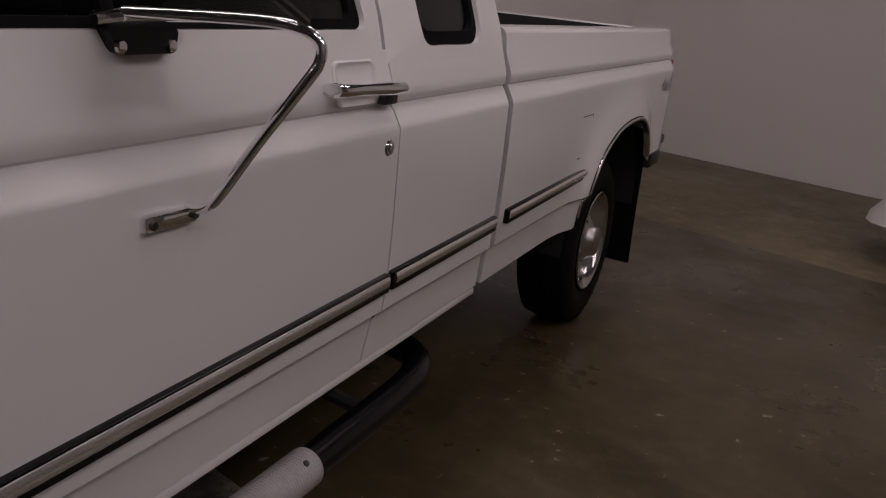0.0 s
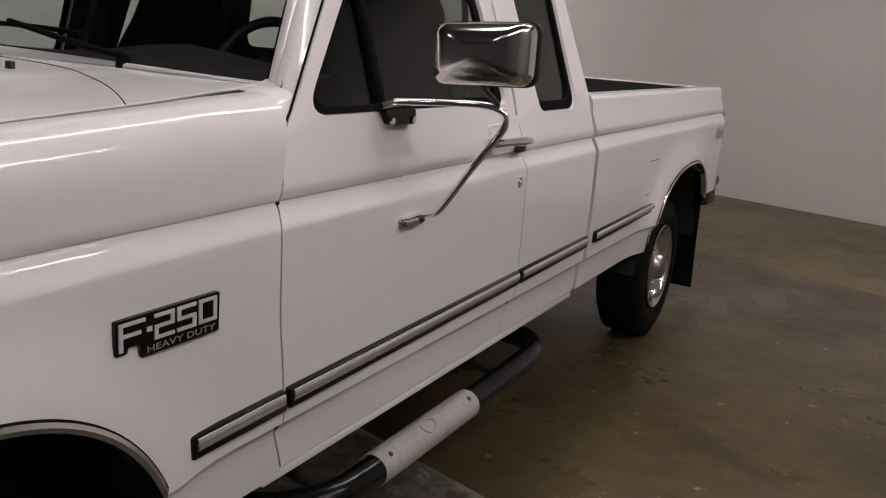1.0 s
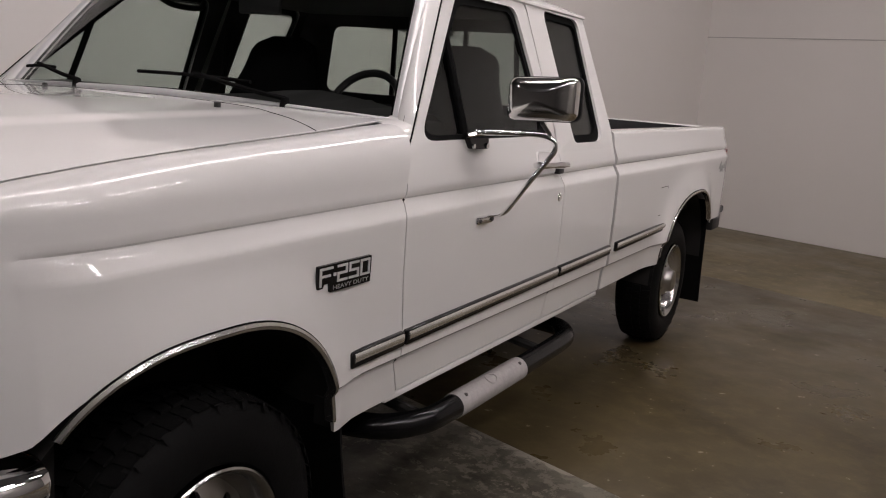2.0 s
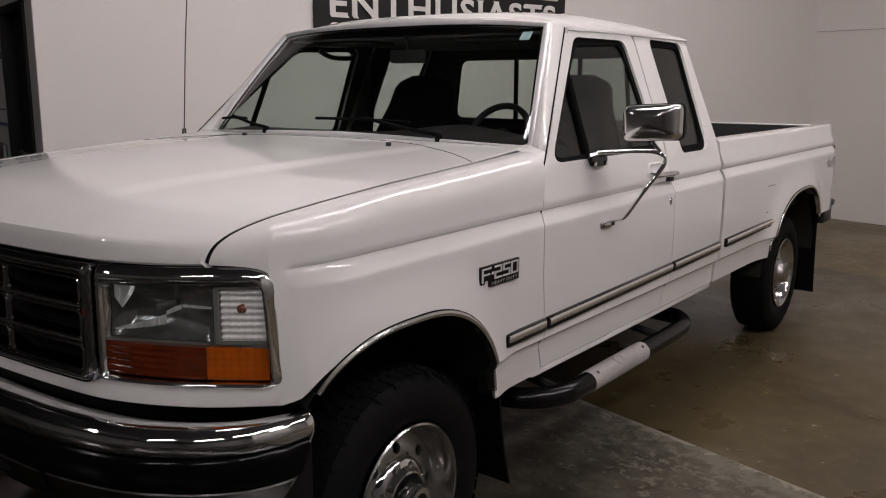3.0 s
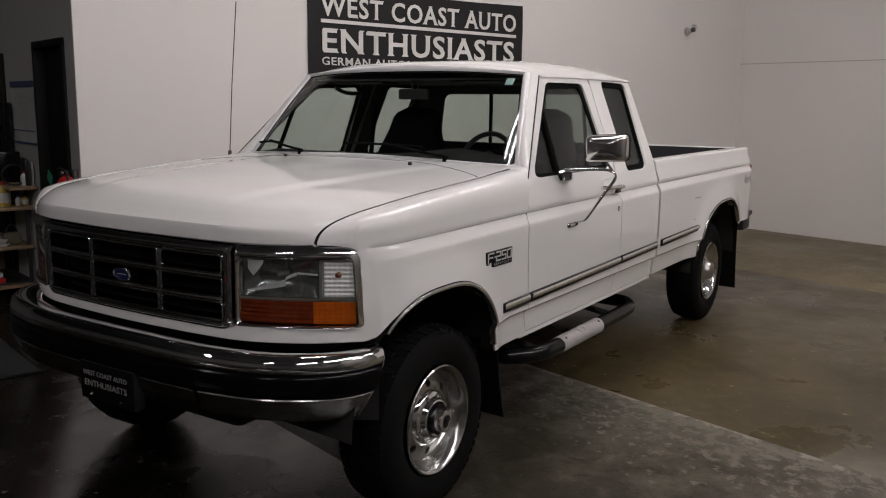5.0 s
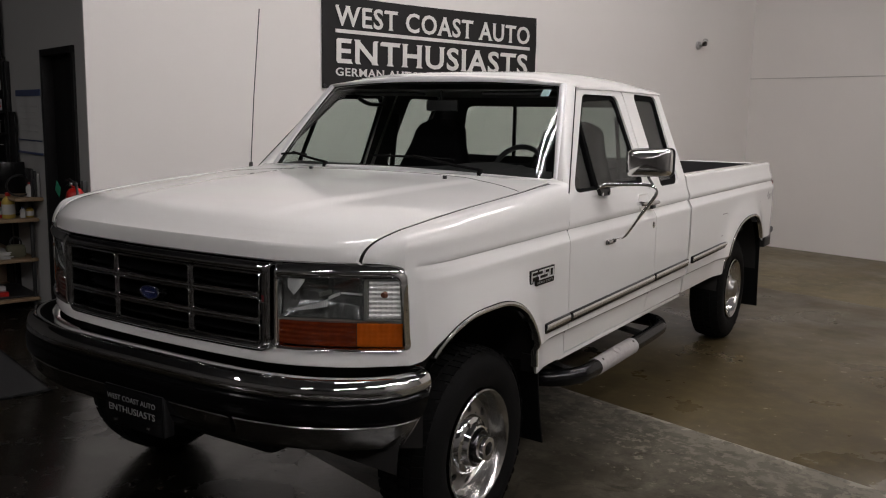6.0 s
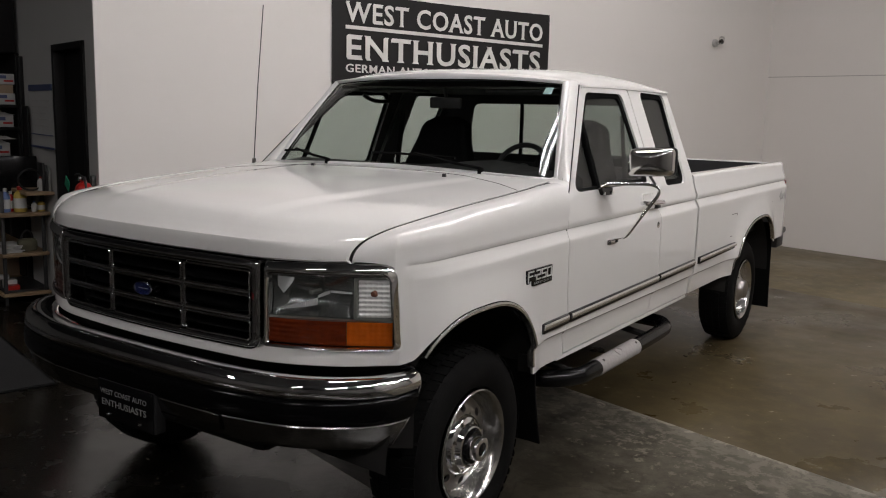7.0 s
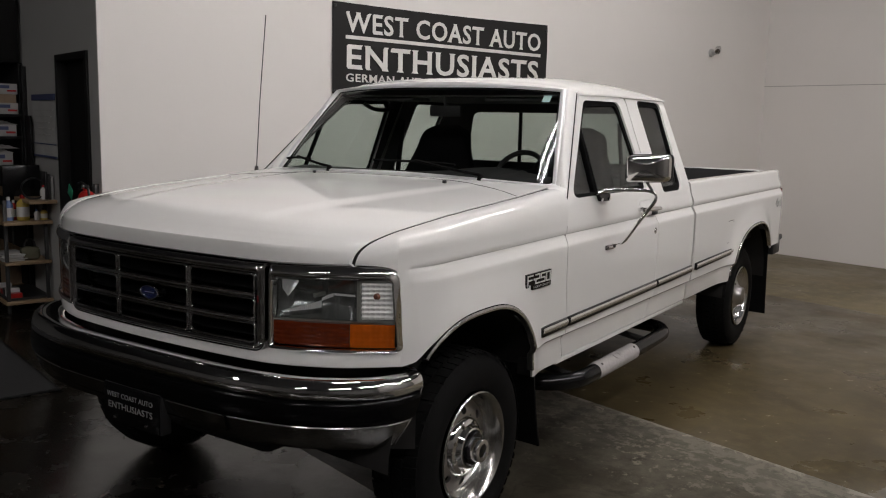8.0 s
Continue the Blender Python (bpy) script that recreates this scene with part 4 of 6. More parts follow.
def hood_point(s, u):
    """A place on the hood: s from its front to the cowl, u across."""
    j = joint(max(s, 0.0))
    f = (0.765 - j.y) / (0.765 + 0.570)
    g = 1 - f
    xe = j.x - 0.007
    x = u * xe
    y = j.y + f * 1.12 * (nose(x) - nose(xe)) - (1 - f) * 0.05 * (1 - u * u)
    k = ease([(0.0, 0.0), (0.16, 1.0), (0.6, 0.8), (1.0, 0.22)], g)
    crown = 0.030 * (1 - u * u) * k
    edge = 0.36 + 0.30 * g - 0.10 * g * g
    rise = ease([(edge - 0.05, 1.0), (edge + 0.05, 0.0)], abs(x)) * 0.007 * ease([(0.02, 0.0), (0.25, 1.0), (0.75, 0.9), (1.0, 0.25)], g)
    # a flat front lip with a crease above it
    lip = lerp([(0.0, 1.171), (0.010, 1.213), (0.016, 1.224), (0.055, 1.240), (0.095, 1.2535), (0.152, 1.267)], j.y + 0.570) if j.y < -0.418 else j.z
    z = j.z + (lip - j.z) * (1 - u ** 6) + crown + rise
    if s < 0:
        y, z = y + 0.014, z - 0.008
    return Vector((x, y, z))


def hood():
    bm = bmesh.new()
    rows = []
    n = 120
    for s in [-1.0] + [k / 44 for k in range(45)]:
        row = [hood_point(s, -1 + 2 * i / n) for i in range(n + 1)]
        a, b = row[0], row[-1]
        row = [(a[0] + 0.001, a[1], a[2] - 0.0025)] + row + [(b[0] - 0.001, b[1], b[2] - 0.0025)]
        rows.append(row)
    sheet(bm, rows)
    h = shell(part("hood", bm, PAINT, truck, "white hood with a raised middle", smooth=32), 0.010)
    for x, y in ((-0.42, 0.60), (0.44, 0.52)):
        bm = bmesh.new()
        box(bm, x - 0.009, x + 0.009, y, y + 0.012, 1.366, 1.384, 0.003)
        part("washer_nozzle", bm, BLACK, h)
    # the gap between the hood's bowed rear edge and the cowl
    path = []
    for k in range(49):
        u = -0.99 + 1.98 * k / 48
        y = 0.69 - 0.27 * abs(u) ** 2.4
        lo, hi = 0.0, 1.0
        for _ in range(24):
            mid = (lo + hi) / 2
            lo, hi = (mid, hi) if hood_point(mid, u).y < y else (lo, mid)
        path.append(hood_point(lo, u) + Vector((0, 0, 0.0002)))
    part("hood_rear_gap", tube(bmesh.new(), path, 0.0013, 5), SEAL, h)
    # dark gap under the hood's edge
    for sx in (1, -1):
        bm = bmesh.new()
        sheet(bm, [[(sx * (p.x + d), p.y + 0.006, p.z - 0.0045) for d in (-0.0085, 0.0085)] for p in (joint(k / 40) for k in range(41))])
        part("hood_gutter", bm, DARK, h)


def front_panel():
    """White panel below the grille and lamps."""
    bm = bmesh.new()
    rows = []
    for i in range(41):
        x = -0.955 + 1.91 * i / 40
        y = nose(x)
        low = lerp([(0.0, 0.814), (0.5, 0.815), (0.8, 0.820), (0.95, 0.828)], abs(x))
        rows.append([(x, y + 0.04, low), (x, y + 0.004, low + 0.001), (x, y - 0.003, low + 0.005), (x, y - 0.006, low + 0.014), (x, y - 0.006, 0.848 if abs(x) < 0.55 else 0.862), (x, y + 0.003, 0.862 if abs(x) < 0.55 else 0.880), (x, y + 0.03, 0.866 if abs(x) < 0.55 else 0.884)])
    sheet(bm, rows)
    part("front_panel", bm, PAINT, truck, "white panel under the grille")
    bm = bmesh.new()
    sheet(bm, [[(x, nose(x) + 0.14, z) for z in (0.5, 1.18)] for x in [-0.93 + 0.062 * i for i in range(31)]])
    part("radiator_shroud", bm, DARK, truck)


def face(off=0.0):
    return lambda x, z: Vector((x, nose(x) + off, z))


def grille():
    o = outline([(-0.545, 0.857), (0.545, 0.857), (0.549, 1.160), (-0.549, 1.160)], [0.05, 0.05, 0.012, 0.012], sub=14)
    i = outline([(-0.508, 0.886), (0.508, 0.886), (0.508, 1.122), (-0.508, 1.122)], 0.02, sub=14)
    rim = [[face(0.048)(*p) for p in o]] + [[face(-0.006 - 0.014 * math.sin(math.pi * k / 8))(*(p + (q - p) * (k / 8))) for p, q in zip(o, i)] for k in range(9)] + [[face(0.048)(*p) for p in i]]
    bm = bmesh.new()
    sheet(bm, rim, close=True)
    g = part("grille", bm, GRILLE_CHROME, truck, "chrome-framed grille with dark openings")
    bm = bmesh.new()
    o = outline([(-0.545, 0.857), (0.545, 0.857), (0.549, 1.160), (-0.549, 1.160)], [0.05, 0.05, 0.012, 0.012], sub=14)
    sheet(bm, [[face(-0.012)(*p) for p in o], [face(0.02)(*p) for p in o]], close=True)
    part("grille_edge", bm, GRILLE_CHROME, g)
    for z in (1.046, 0.960):
        bm = bmesh.new()
        sec = [(0.035, -0.011), (-0.008, -0.009), (-0.0115, -0.004), (-0.0115, 0.004), (-0.008, 0.009), (0.035, 0.011)]
        sheet(bm, [[Vector((x, nose(x) + dy, z + dz)) for dy, dz in sec] for x in [-0.506 + 0.0361 * k for k in range(29)]])
        part("grille_bar", bm, GRILLE_CHROME, g)
    for x in (-0.200, 0.200):
        bm = bmesh.new()
        sec = [(0.035, -0.011), (-0.009, -0.009), (-0.0125, -0.004), (-0.0125, 0.004), (-0.009, 0.009), (0.035, 0.011)]
        sheet(bm, [[Vector((x + dx, nose(x) + dy, z)) for dy, dx in sec] for z in (0.889, 0.95, 1.04, 1.12)])
        part("grille_bar", bm, GRILLE_CHROME, g)
    # bright rim round each opening
    for x0, x1 in ((-0.506, -0.210), (-0.190, 0.190), (0.210, 0.506)):
        for z0, z1 in ((0.888, 0.951), (0.969, 1.037), (1.055, 1.120)):
            o = outline([(x0, z0), (x1, z0), (x1, z1), (x0, z1)], 0.014, sub=5)
            p = [face(-0.0125)(*q) for q in o]
            bm = tube(bmesh.new(), p + p[:2], 0.0036, 6, cap=False)
            part("bright_rim", bm, CHROME, g)
    bm = bmesh.new()
    for k in range(14):
        z = 0.892 + 0.0165 * k
        sheet(bm, [[(x, nose(x) + 0.05, z), (x, nose(x) + 0.085, z + 0.008)] for x in (-0.49, -0.35, -0.2, 0, 0.2, 0.35, 0.49)])
    sheet(bm, [[(x, nose(x) + 0.09, 0.86), (x, nose(x) + 0.09, 1.15)] for x in (-0.5, -0.2, 0, 0.2, 0.5)])
    part("grille_insert", bm, BLACK, g, "black slatted insert")
    # plain oval emblem
    bm = bmesh.new()
    n = 40
    oval = [(0.052 * math.cos(2 * math.pi * k / n), 0.025 * math.sin(2 * math.pi * k / n)) for k in range(n)]
    rows = [[(x * s, nose(0) - d, 1.002 + z * s) for x, z in oval] for s, d in ((1, -0.01), (1, 0.022), (0.96, 0.027), (0.90, 0.027), (0.87, 0.022))]
    sheet(bm, rows, close=True)
    e = part("oval_emblem", bm, CHROME, g, "plain blue oval emblem with a chrome rim")
    bm = bmesh.new()
    vs = [bm.verts.new((x * 0.89, nose(0) - 0.023, 1.002 + z * 0.89)) for x, z in oval]
    bm.faces.new(vs)
    part("emblem_field", bm, BLUE, e)
    bm = bmesh.new()
    box(bm, -0.025, 0.025, nose(0) - 0.0245, nose(0) - 0.022, 1.001, 1.003, 0.0003)
    part("emblem_bar", bm, DECAL, e)
    part("side_badge", boxed(0.519, 0.530, nose(0.5) - 0.0165, nose(0.5) - 0.010, 1.028, 1.052, 0.002), RED_TRIM, g)


def headlamp(sx):
    O = [(0.556, 0.868), (0.956, 0.872), (0.942, 1.166), (0.558, 1.159)]
    I = [(0.568, 0.886), (0.9465, 0.888), (0.932, 1.126), (0.570, 1.119)]
    bm = bmesh.new()
    o, i = outline(O, [0.01, 0.03, 0.055, 0.01], sub=10), outline(I, [0.01, 0.02, 0.03, 0.02], sub=10)
    sheet(bm, [[face(0.012)(*p) for p in o]] + [[face(0.001 - 0.017 * math.sin(math.pi * k / 10))(*(p + (q - p) * (k / 8))) for p, q in zip(o, i)] for k in range(9)] + [[face(0.03)(*p) for p in i]], close=True)
    lamp = part("headlamp", flipped(bm, sx), CHROME, truck, "clear headlamp over an amber lens in a chrome bezel")
    # dark housing
    bm = bmesh.new()
    slab_of(bm, outline(I, 0.015, sub=10), face(0.075), Vector((0, 0.005, 0)))
    part("lamp_housing", flipped(bm, sx), BLACK, lamp)
    # bowl reflector with fluted fields
    bm = bmesh.new()
    rows = []
    nx, nz = 120, 26
    for k in range(nx + 1):
        u = k / nx
        x = 0.572 + 0.258 * u
        row = []
        for j in range(nz + 1):
            w = j / nz
            deep = 0.010 + 0.060 * (1 - (2 * u - 0.75) ** 2 * 0.42) * math.sin(math.pi * (w * 0.90 + 0.05)) ** 0.7 * min(1, (u + 0.03) * 7, (1.03 - u) * 7)
            field = 1.0 if (u < 0.26 and w > 0.55) or abs(w - (0.12 + 0.62 * ease([(0.0, 0.0), (1.0, 1.0)], u))) < 0.11 else 0.25
            row.append((x, nose(x) + deep + 0.0008 * field * math.cos(2 * math.pi * u * 40), 0.982 + 0.136 * w))
        rows.append(row)
    sheet(bm, rows)
    part("reflector", flipped(bm, sx), REFLECTOR, lamp, "fluted bright reflector", smooth=60)
    part("bulb", flipped(lathe(bmesh.new(), [(0.0, -0.02), (0.008, -0.016), (0.010, 0.03)], (0.70, nose(0.70) + 0.03, 1.062), "y", 16), sx), SMOKE, lamp)
    # near-white strips stand in for the lamp's bright reflections
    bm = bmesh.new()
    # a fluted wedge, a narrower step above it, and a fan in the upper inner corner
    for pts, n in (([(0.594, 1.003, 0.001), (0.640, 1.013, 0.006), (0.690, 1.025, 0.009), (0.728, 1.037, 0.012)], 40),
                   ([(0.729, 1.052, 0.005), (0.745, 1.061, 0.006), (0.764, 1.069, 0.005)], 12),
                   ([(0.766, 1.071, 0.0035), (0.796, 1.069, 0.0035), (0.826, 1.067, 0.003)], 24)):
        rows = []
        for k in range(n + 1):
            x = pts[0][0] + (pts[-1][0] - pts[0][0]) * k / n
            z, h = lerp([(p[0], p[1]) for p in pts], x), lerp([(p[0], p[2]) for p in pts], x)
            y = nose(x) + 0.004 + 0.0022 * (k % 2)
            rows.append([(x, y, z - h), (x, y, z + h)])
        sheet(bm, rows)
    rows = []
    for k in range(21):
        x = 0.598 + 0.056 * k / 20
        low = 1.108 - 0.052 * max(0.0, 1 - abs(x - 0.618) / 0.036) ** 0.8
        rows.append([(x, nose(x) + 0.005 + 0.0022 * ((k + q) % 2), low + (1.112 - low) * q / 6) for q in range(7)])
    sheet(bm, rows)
    part("lens_glints", flipped(bm, sx), FLUTE_GLINT, lamp, "pale fluted bands imitating glints in the lens", smooth=0)
    # ribbed corner lens
    bm = bmesh.new()
    rows = []
    for j in range(57):
        z = 0.988 + 0.124 * j / 56
        rows.append([(x, nose(x) + 0.006 + 0.0022 * math.cos(2 * math.pi * j / 7) + 0.0016 * math.cos(2 * math.pi * i / 3), z) for i, x in enumerate([0.842 + 0.086 * q / 18 for q in range(19)])])
    sheet(bm, rows)
    c = part("corner_lens", flipped(bm, sx), CORNER, lamp, "ribbed clear corner lens", smooth=70)
    bm = bmesh.new()
    o, q = outline([(0.832, 0.980), (0.939, 0.980), (0.931, 1.122), (0.832, 1.120)], 0.012, sub=6), outline([(0.840, 0.987), (0.932, 0.987), (0.925, 1.113), (0.840, 1.112)], 0.008, sub=6)
    sheet(bm, [[face(0.03)(*p) for p in o], [face(0.001)(*p) for p in o], [face(0.001)(*p) for p in q], [face(0.012)(*p) for p in q]], close=True)
    part("lens_edge", flipped(bm, sx), SMOKE, c, "smoky clear lens edge")
    part("corner_bulb", flipped(lathe(bmesh.new(), [(0, -0.008), (0.009, -0.003), (0.012, 0.008)], (0.884, nose(0.884) + 0.001, 1.067), "y", 12), sx), BULB, c)
    # amber lens along the bottom
    bm = bmesh.new()
    rows = []
    for k in range(25):
        x = 0.570 + 0.242 * k / 24
        rows.append([(x, nose(x) + 0.022, 0.892)] + [(x, nose(x) + 0.0009 * math.cos(2 * math.pi * j / 6 + 0.05 * k), 0.893 + 0.079 * j / 30) for j in range(31)] + [(x, nose(x) + 0.022, 0.973)])
    sheet(bm, rows)
    a = part("amber_lens", flipped(bm, sx), AMBER_DARK, lamp, "deep amber turn signal lens", smooth=60)
    bm = bmesh.new()
    rows = []
    for i in range(41):
        x = 0.8135 + 0.1215 * i / 40
        rows.append([(x, nose(x) + 0.022, 0.893)] + [(x, nose(x) + 0.0004 * math.cos(2 * math.pi * i / 5) + 0.0004 * math.cos(2 * math.pi * j / 4), 0.894 + 0.078 * j / 20) for j in range(21)] + [(x, nose(x) + 0.022, 0.973)])
    sheet(bm, rows)
    part("ribbed_lens", flipped(bm, sx), AMBER, a, "brighter ribbed amber lens", smooth=60)
    # the clear cover
    bm = bmesh.new()
    sheet(bm, [[(x, nose(x) - 0.002, z) for z in (0.980, 1.03, 1.08, 1.120)] for x in [0.570 + 0.262 * k / 20 for k in range(21)]])
    ob = part("clear_cover", flipped(bm, sx), CLEAR, lamp)
    ob.visible_shadow = False
    bm = bmesh.new()
    box(bm, 0.568, 0.934, nose(0.8) - 0.003, nose(0.8) + 0.02, 0.973, 0.980)
    for v in bm.verts:
        v.co.y += nose(v.co.x) - nose(0.8)
    part("lens_divider", flipped(bm, sx), SMOKE, lamp)


# pale colour puts the lens's glints into the flutes
FLUTE_GLINT = material("flute_glint", (0.95, 0.95, 0.94), 0.22, 0.5, coat=1.0)
BULB = material("brown_bulb", (0.16, 0.06, 0.035), 0.2)
CORNER = material("ribbed_lens", (0.80, 0.80, 0.78), 0.18, coat=1.0, vary=0.15, scale=25)

BUMPER_STRIP = material("bumper_strip", (0.003, 0.003, 0.0032), 0.14, spec=0.14, vary=0.2, scale=30)
BUMP = [(0.0, -0.835), (0.3, -0.832), (0.5, -0.818), (0.7, -0.772), (0.82, -0.712), (0.905, -0.645), (0.96, -0.575), (0.985, -0.505), (0.992, -0.44), (0.988, -0.405)]


def sweep_bumper(bm, sec, t0=0):
    half = smooth_path([(x, y, 0) for x, y in BUMP], 5)
    path = [Vector((-p.x, p.y, 0)) for p in reversed(half[1:])] + list(half)
    rows = []
    for i, p in enumerate(path):
        d = (path[min(i + 1, len(path) - 1)] - path[max(i - 1, 0)]).normalized()
        n = Vector((d.y, -d.x, 0))
        row = []
        for o, z in sec:
            q = p + n * o
            q.z = z
            q.y = min(q.y, -0.412 - max(0.0, 0.765 - z) * 0.55) if abs(q.x) > 0.5 else q.y
            row.append(q)
        rows.append(row)
    sheet(bm, rows)


def bumper():
    bm = bmesh.new()
    sweep_bumper(bm, [(-0.125, 0.77), (-0.122, 0.793), (-0.114, 0.798), (-0.09, 0.802), (-0.05, 0.808), (-0.026, 0.809), (-0.011, 0.804), (0.001, 0.792), (0.007, 0.777), (0.009, 0.760), (0.001, 0.745), (-0.02, 0.738)])
    b = part("front_bumper", bm, CHROME, truck, "chrome front bumper with a black rub strip")
    bm = bmesh.new()
    sweep_bumper(bm, [(-0.02, 0.745), (0.002, 0.742), (0.009, 0.735), (0.012, 0.724), (0.013, 0.706), (0.012, 0.678), (0.008, 0.664), (0.0, 0.656), (-0.02, 0.653)])
    part("rub_strip", bm, BUMPER_STRIP, b, "black rubber rub strip")
    bm = bmesh.new()
    sweep_bumper(bm, [(-0.02, 0.664), (-0.002, 0.660), (0.002, 0.652), (-0.008, 0.620), (-0.022, 0.583), (-0.032, 0.570), (-0.07, 0.566)])
    part("lower_bumper", bm, DULL_CHROME, b, "dull chrome lower edge")
    for sx in (1, -1):
        bm = tube(bmesh.new(), [(sx * (x + 0.012), -0.414 - max(0.0, 0.765 - z) * 0.55, z) for x, z in ((0.900, 0.814), (0.950, 0.810), (0.972, 0.795), (0.983, 0.775), (0.986, 0.757), (0.988, 0.70), (0.980, 0.656), (0.970, 0.625), (0.950, 0.574))], 0.0028, 8)
        part("bumper_end", bm, CHROME, b, "bright rolled end edge")
    # black recess behind the plate
    bm = bmesh.new()
    slab_of(bm, outline([(-0.45, 0.597), (0.49, 0.597), (0.49, 0.664), (-0.45, 0.664)], 0.022, sub=10), lambda x, z: Vector((x, lerp(BUMP, abs(x)) - lerp([(0.583, -0.022), (0.620, -0.008), (0.652, 0.002), (0.668, 0.001)], z) - 0.003, z)), Vector((0, 0.012, 0)))
    part("plate_recess", bm, BUMPER_STRIP, b, "black recess in the lower bumper")
    # dealer plate
    bm = bmesh.new()
    box(bm, -0.135, 0.175, -0.853, -0.845, 0.522, 0.667, 0.004)
    p = part("plate", bm, GLOSS_BLACK, b, "black dealer plate with pale lettering")
    m = pose(-0.115, -0.8545, 0, 90, 0, 0)
    letters("WEST COAST AUTO", 0.027, PLATE_LETTER, Matrix.Translation((0, 0, 0.619)) @ m, "plate_lettering", p, depth=0.0005, width=0.26)
    letters("ENTHUSIASTS", 0.034, PLATE_LETTER, Matrix.Translation((0.008, 0, 0.577)) @ m, "plate_lettering", p, depth=0.0005, width=0.25)
    for x in (-0.06, 0.12):
        part("screw", lathe(bmesh.new(), [(0, -0.005), (0.006, -0.004), (0.007, 0)], (x - 0.015, -0.853, 0.542), "y", 10), CHROME, p)
    bm = bmesh.new()
    box(bm, -0.140, 0.180, -0.845, -0.80, 0.518, 0.672, 0.006)
    part("plate_bracket", bm, BLACK, b)


def windshield():
    def at_(u, w):
        x = (0.855 + (0.714 - 0.855) * w) * u
        y = (0.802 - 0.048 * (1 - abs(u) ** 6)) * (1 - w) + (1.137 - 0.045 * (1 - abs(u) ** 6)) * w
        z = (1.367 + 0.018 * (1 - u * u)) * (1 - w) + (1.805 + 0.030 * (1 - u * u)) * w
        return Vector((x, y, z + 0.012 * math.sin(math.pi * w)))

    U = [-1 + 2 * i / 24 for i in range(25)]
    W = [i / 10 for i in range(11)]
    bm = bmesh.new()
    sheet(bm, [[at_(u, w) for u in U] for w in W])
    g = part("windshield", bm, WINDOW, truck, "tinted windshield in a bright surround")
    g.visible_shadow = False
    edge = [at_(u, 0) for u in U] + [at_(1, w) for w in W[1:]] + [at_(u, 1) for u in reversed(U[:-1])] + [at_(-1, w) for w in reversed(W[1:-1])]
    bm = bmesh.new()
    c = sum(edge, Vector()) / len(edge)
    n = Vector((0, -0.72, 0.69))
    rows = []
    for p in edge:
        d = (p - c).normalized()
        rows.append([p - d * 0.012 + n * 0.001, p - d * 0.009 + n * 0.007, p - d * 0.003 + n * 0.010, p + d * 0.008 + n * 0.012, p + d * 0.018 + n * 0.010, p + d * 0.024 + n * 0.004, p + d * 0.030 - n * 0.02])
    sheet(bm, rows + [rows[0]])
    part("bright_surround", bm, BRIGHT, g, "bright metal surround")
    bm = bmesh.new()
    rows = [[p - (p - c).normalized() * 0.022 - n * 0.003, p + (p - c).normalized() * 0.006 - n * 0.003] for p in edge]
    sheet(bm, rows + [rows[0]])
    part("black_border", bm, SEAL, g)
    bm = bmesh.new()
    q = at_(0.9, 0.90) - n * 0.004
    box(bm, q.x - 0.022, q.x + 0.022, q.y - 0.022, q.y + 0.022, q.z - 0.001, q.z + 0.001, 0, None)
    bmesh.ops.rotate(bm, cent=q, matrix=Matrix.Rotation(radians(46), 3, "X"), verts=bm.verts)
    part("sticker", bm, STICKER, g, "pale green sticker")
    # pillars between the screen and the doors
    for sx in (1, -1):
        bm = bmesh.new()
        rows = []
        for w in [-0.06] + W + [1.03]:
            p = at_(sx, w)
            q = Vector((sx * side(1.288 + 0.512 * max(w, 0)), 0.702 + 0.490 * w, 1.288 + 0.512 * w))
            if w < 0:
                q = Vector((sx * 0.962, 0.690, 1.26))
            m_ = (p + q) / 2 + Vector((sx * 0.010, -0.012, 0.004))
            rows.append([p + Vector((0, 0.02, -0.01)), p, p * 0.75 + q * 0.25 + Vector((sx * 0.004, -0.012, 0.004)), m_, q * 0.85 + p * 0.15 + Vector((sx * 0.002, -0.004, 0)), q, q + Vector((-sx * 0.03, 0.02, 0))])
        sheet(bm, rows)
        part("front_pillar", bm, PAINT, truck, "white windshield pillar", smooth=60)
        bm = bmesh.new()
        sheet(bm, [[at_(sx * 0.985, w) + Vector((0, 0.02, -0.015)), Vector((sx * (side(1.288 + 0.512 * w) - 0.035), 0.735 + 0.49 * w, 1.288 + 0.512 * w))] for w in W])
        part("pillar_lining", bm, TRIM, truck)
        bm = tube(bmesh.new(), [(sx * (side(1.288 + 0.512 * w) + 0.001), 0.696 + 0.490 * w, 1.288 + 0.512 * w) for w in [k / 12 for k in range(-1, 13)]], 0.0026, 6)
        part("pillar_gap", bm, SEAL, truck, "dark gap between pillar and door")
    # cowl under the screen
    bm = bmesh.new()
    rows = []
    for u in U:
        p = at_(u, 0)
        x = u * 0.875
        back = 0.772 - 0.05 * (1 - u * u)
        rows.append([Vector((x, back - 0.02, p.z - 0.035)), Vector((x, back, p.z - 0.022)), Vector((p.x * 1.02, p.y - 0.01, p.z - 0.012)), p + Vector((0, 0.02, -0.012))])
    sheet(bm, rows)
    part("cowl", bm, PAINT, truck, "white cowl panel with wipers", smooth=60)
    # wipers
    for x0, tip in ((0.49, -0.17), (-0.45, -0.82)):
        piv = Vector((x0, 0.745 + 0.03 * (x0 / 0.845) ** 2, 1.385))
        a, b_ = at_((x0 - 0.16) / 0.84, 0.10) + n * 0.014, at_(tip / 0.84, 0.105) + n * 0.014
        mid = a.lerp(b_, 0.45) + n * 0.016
        bm = bmesh.new()
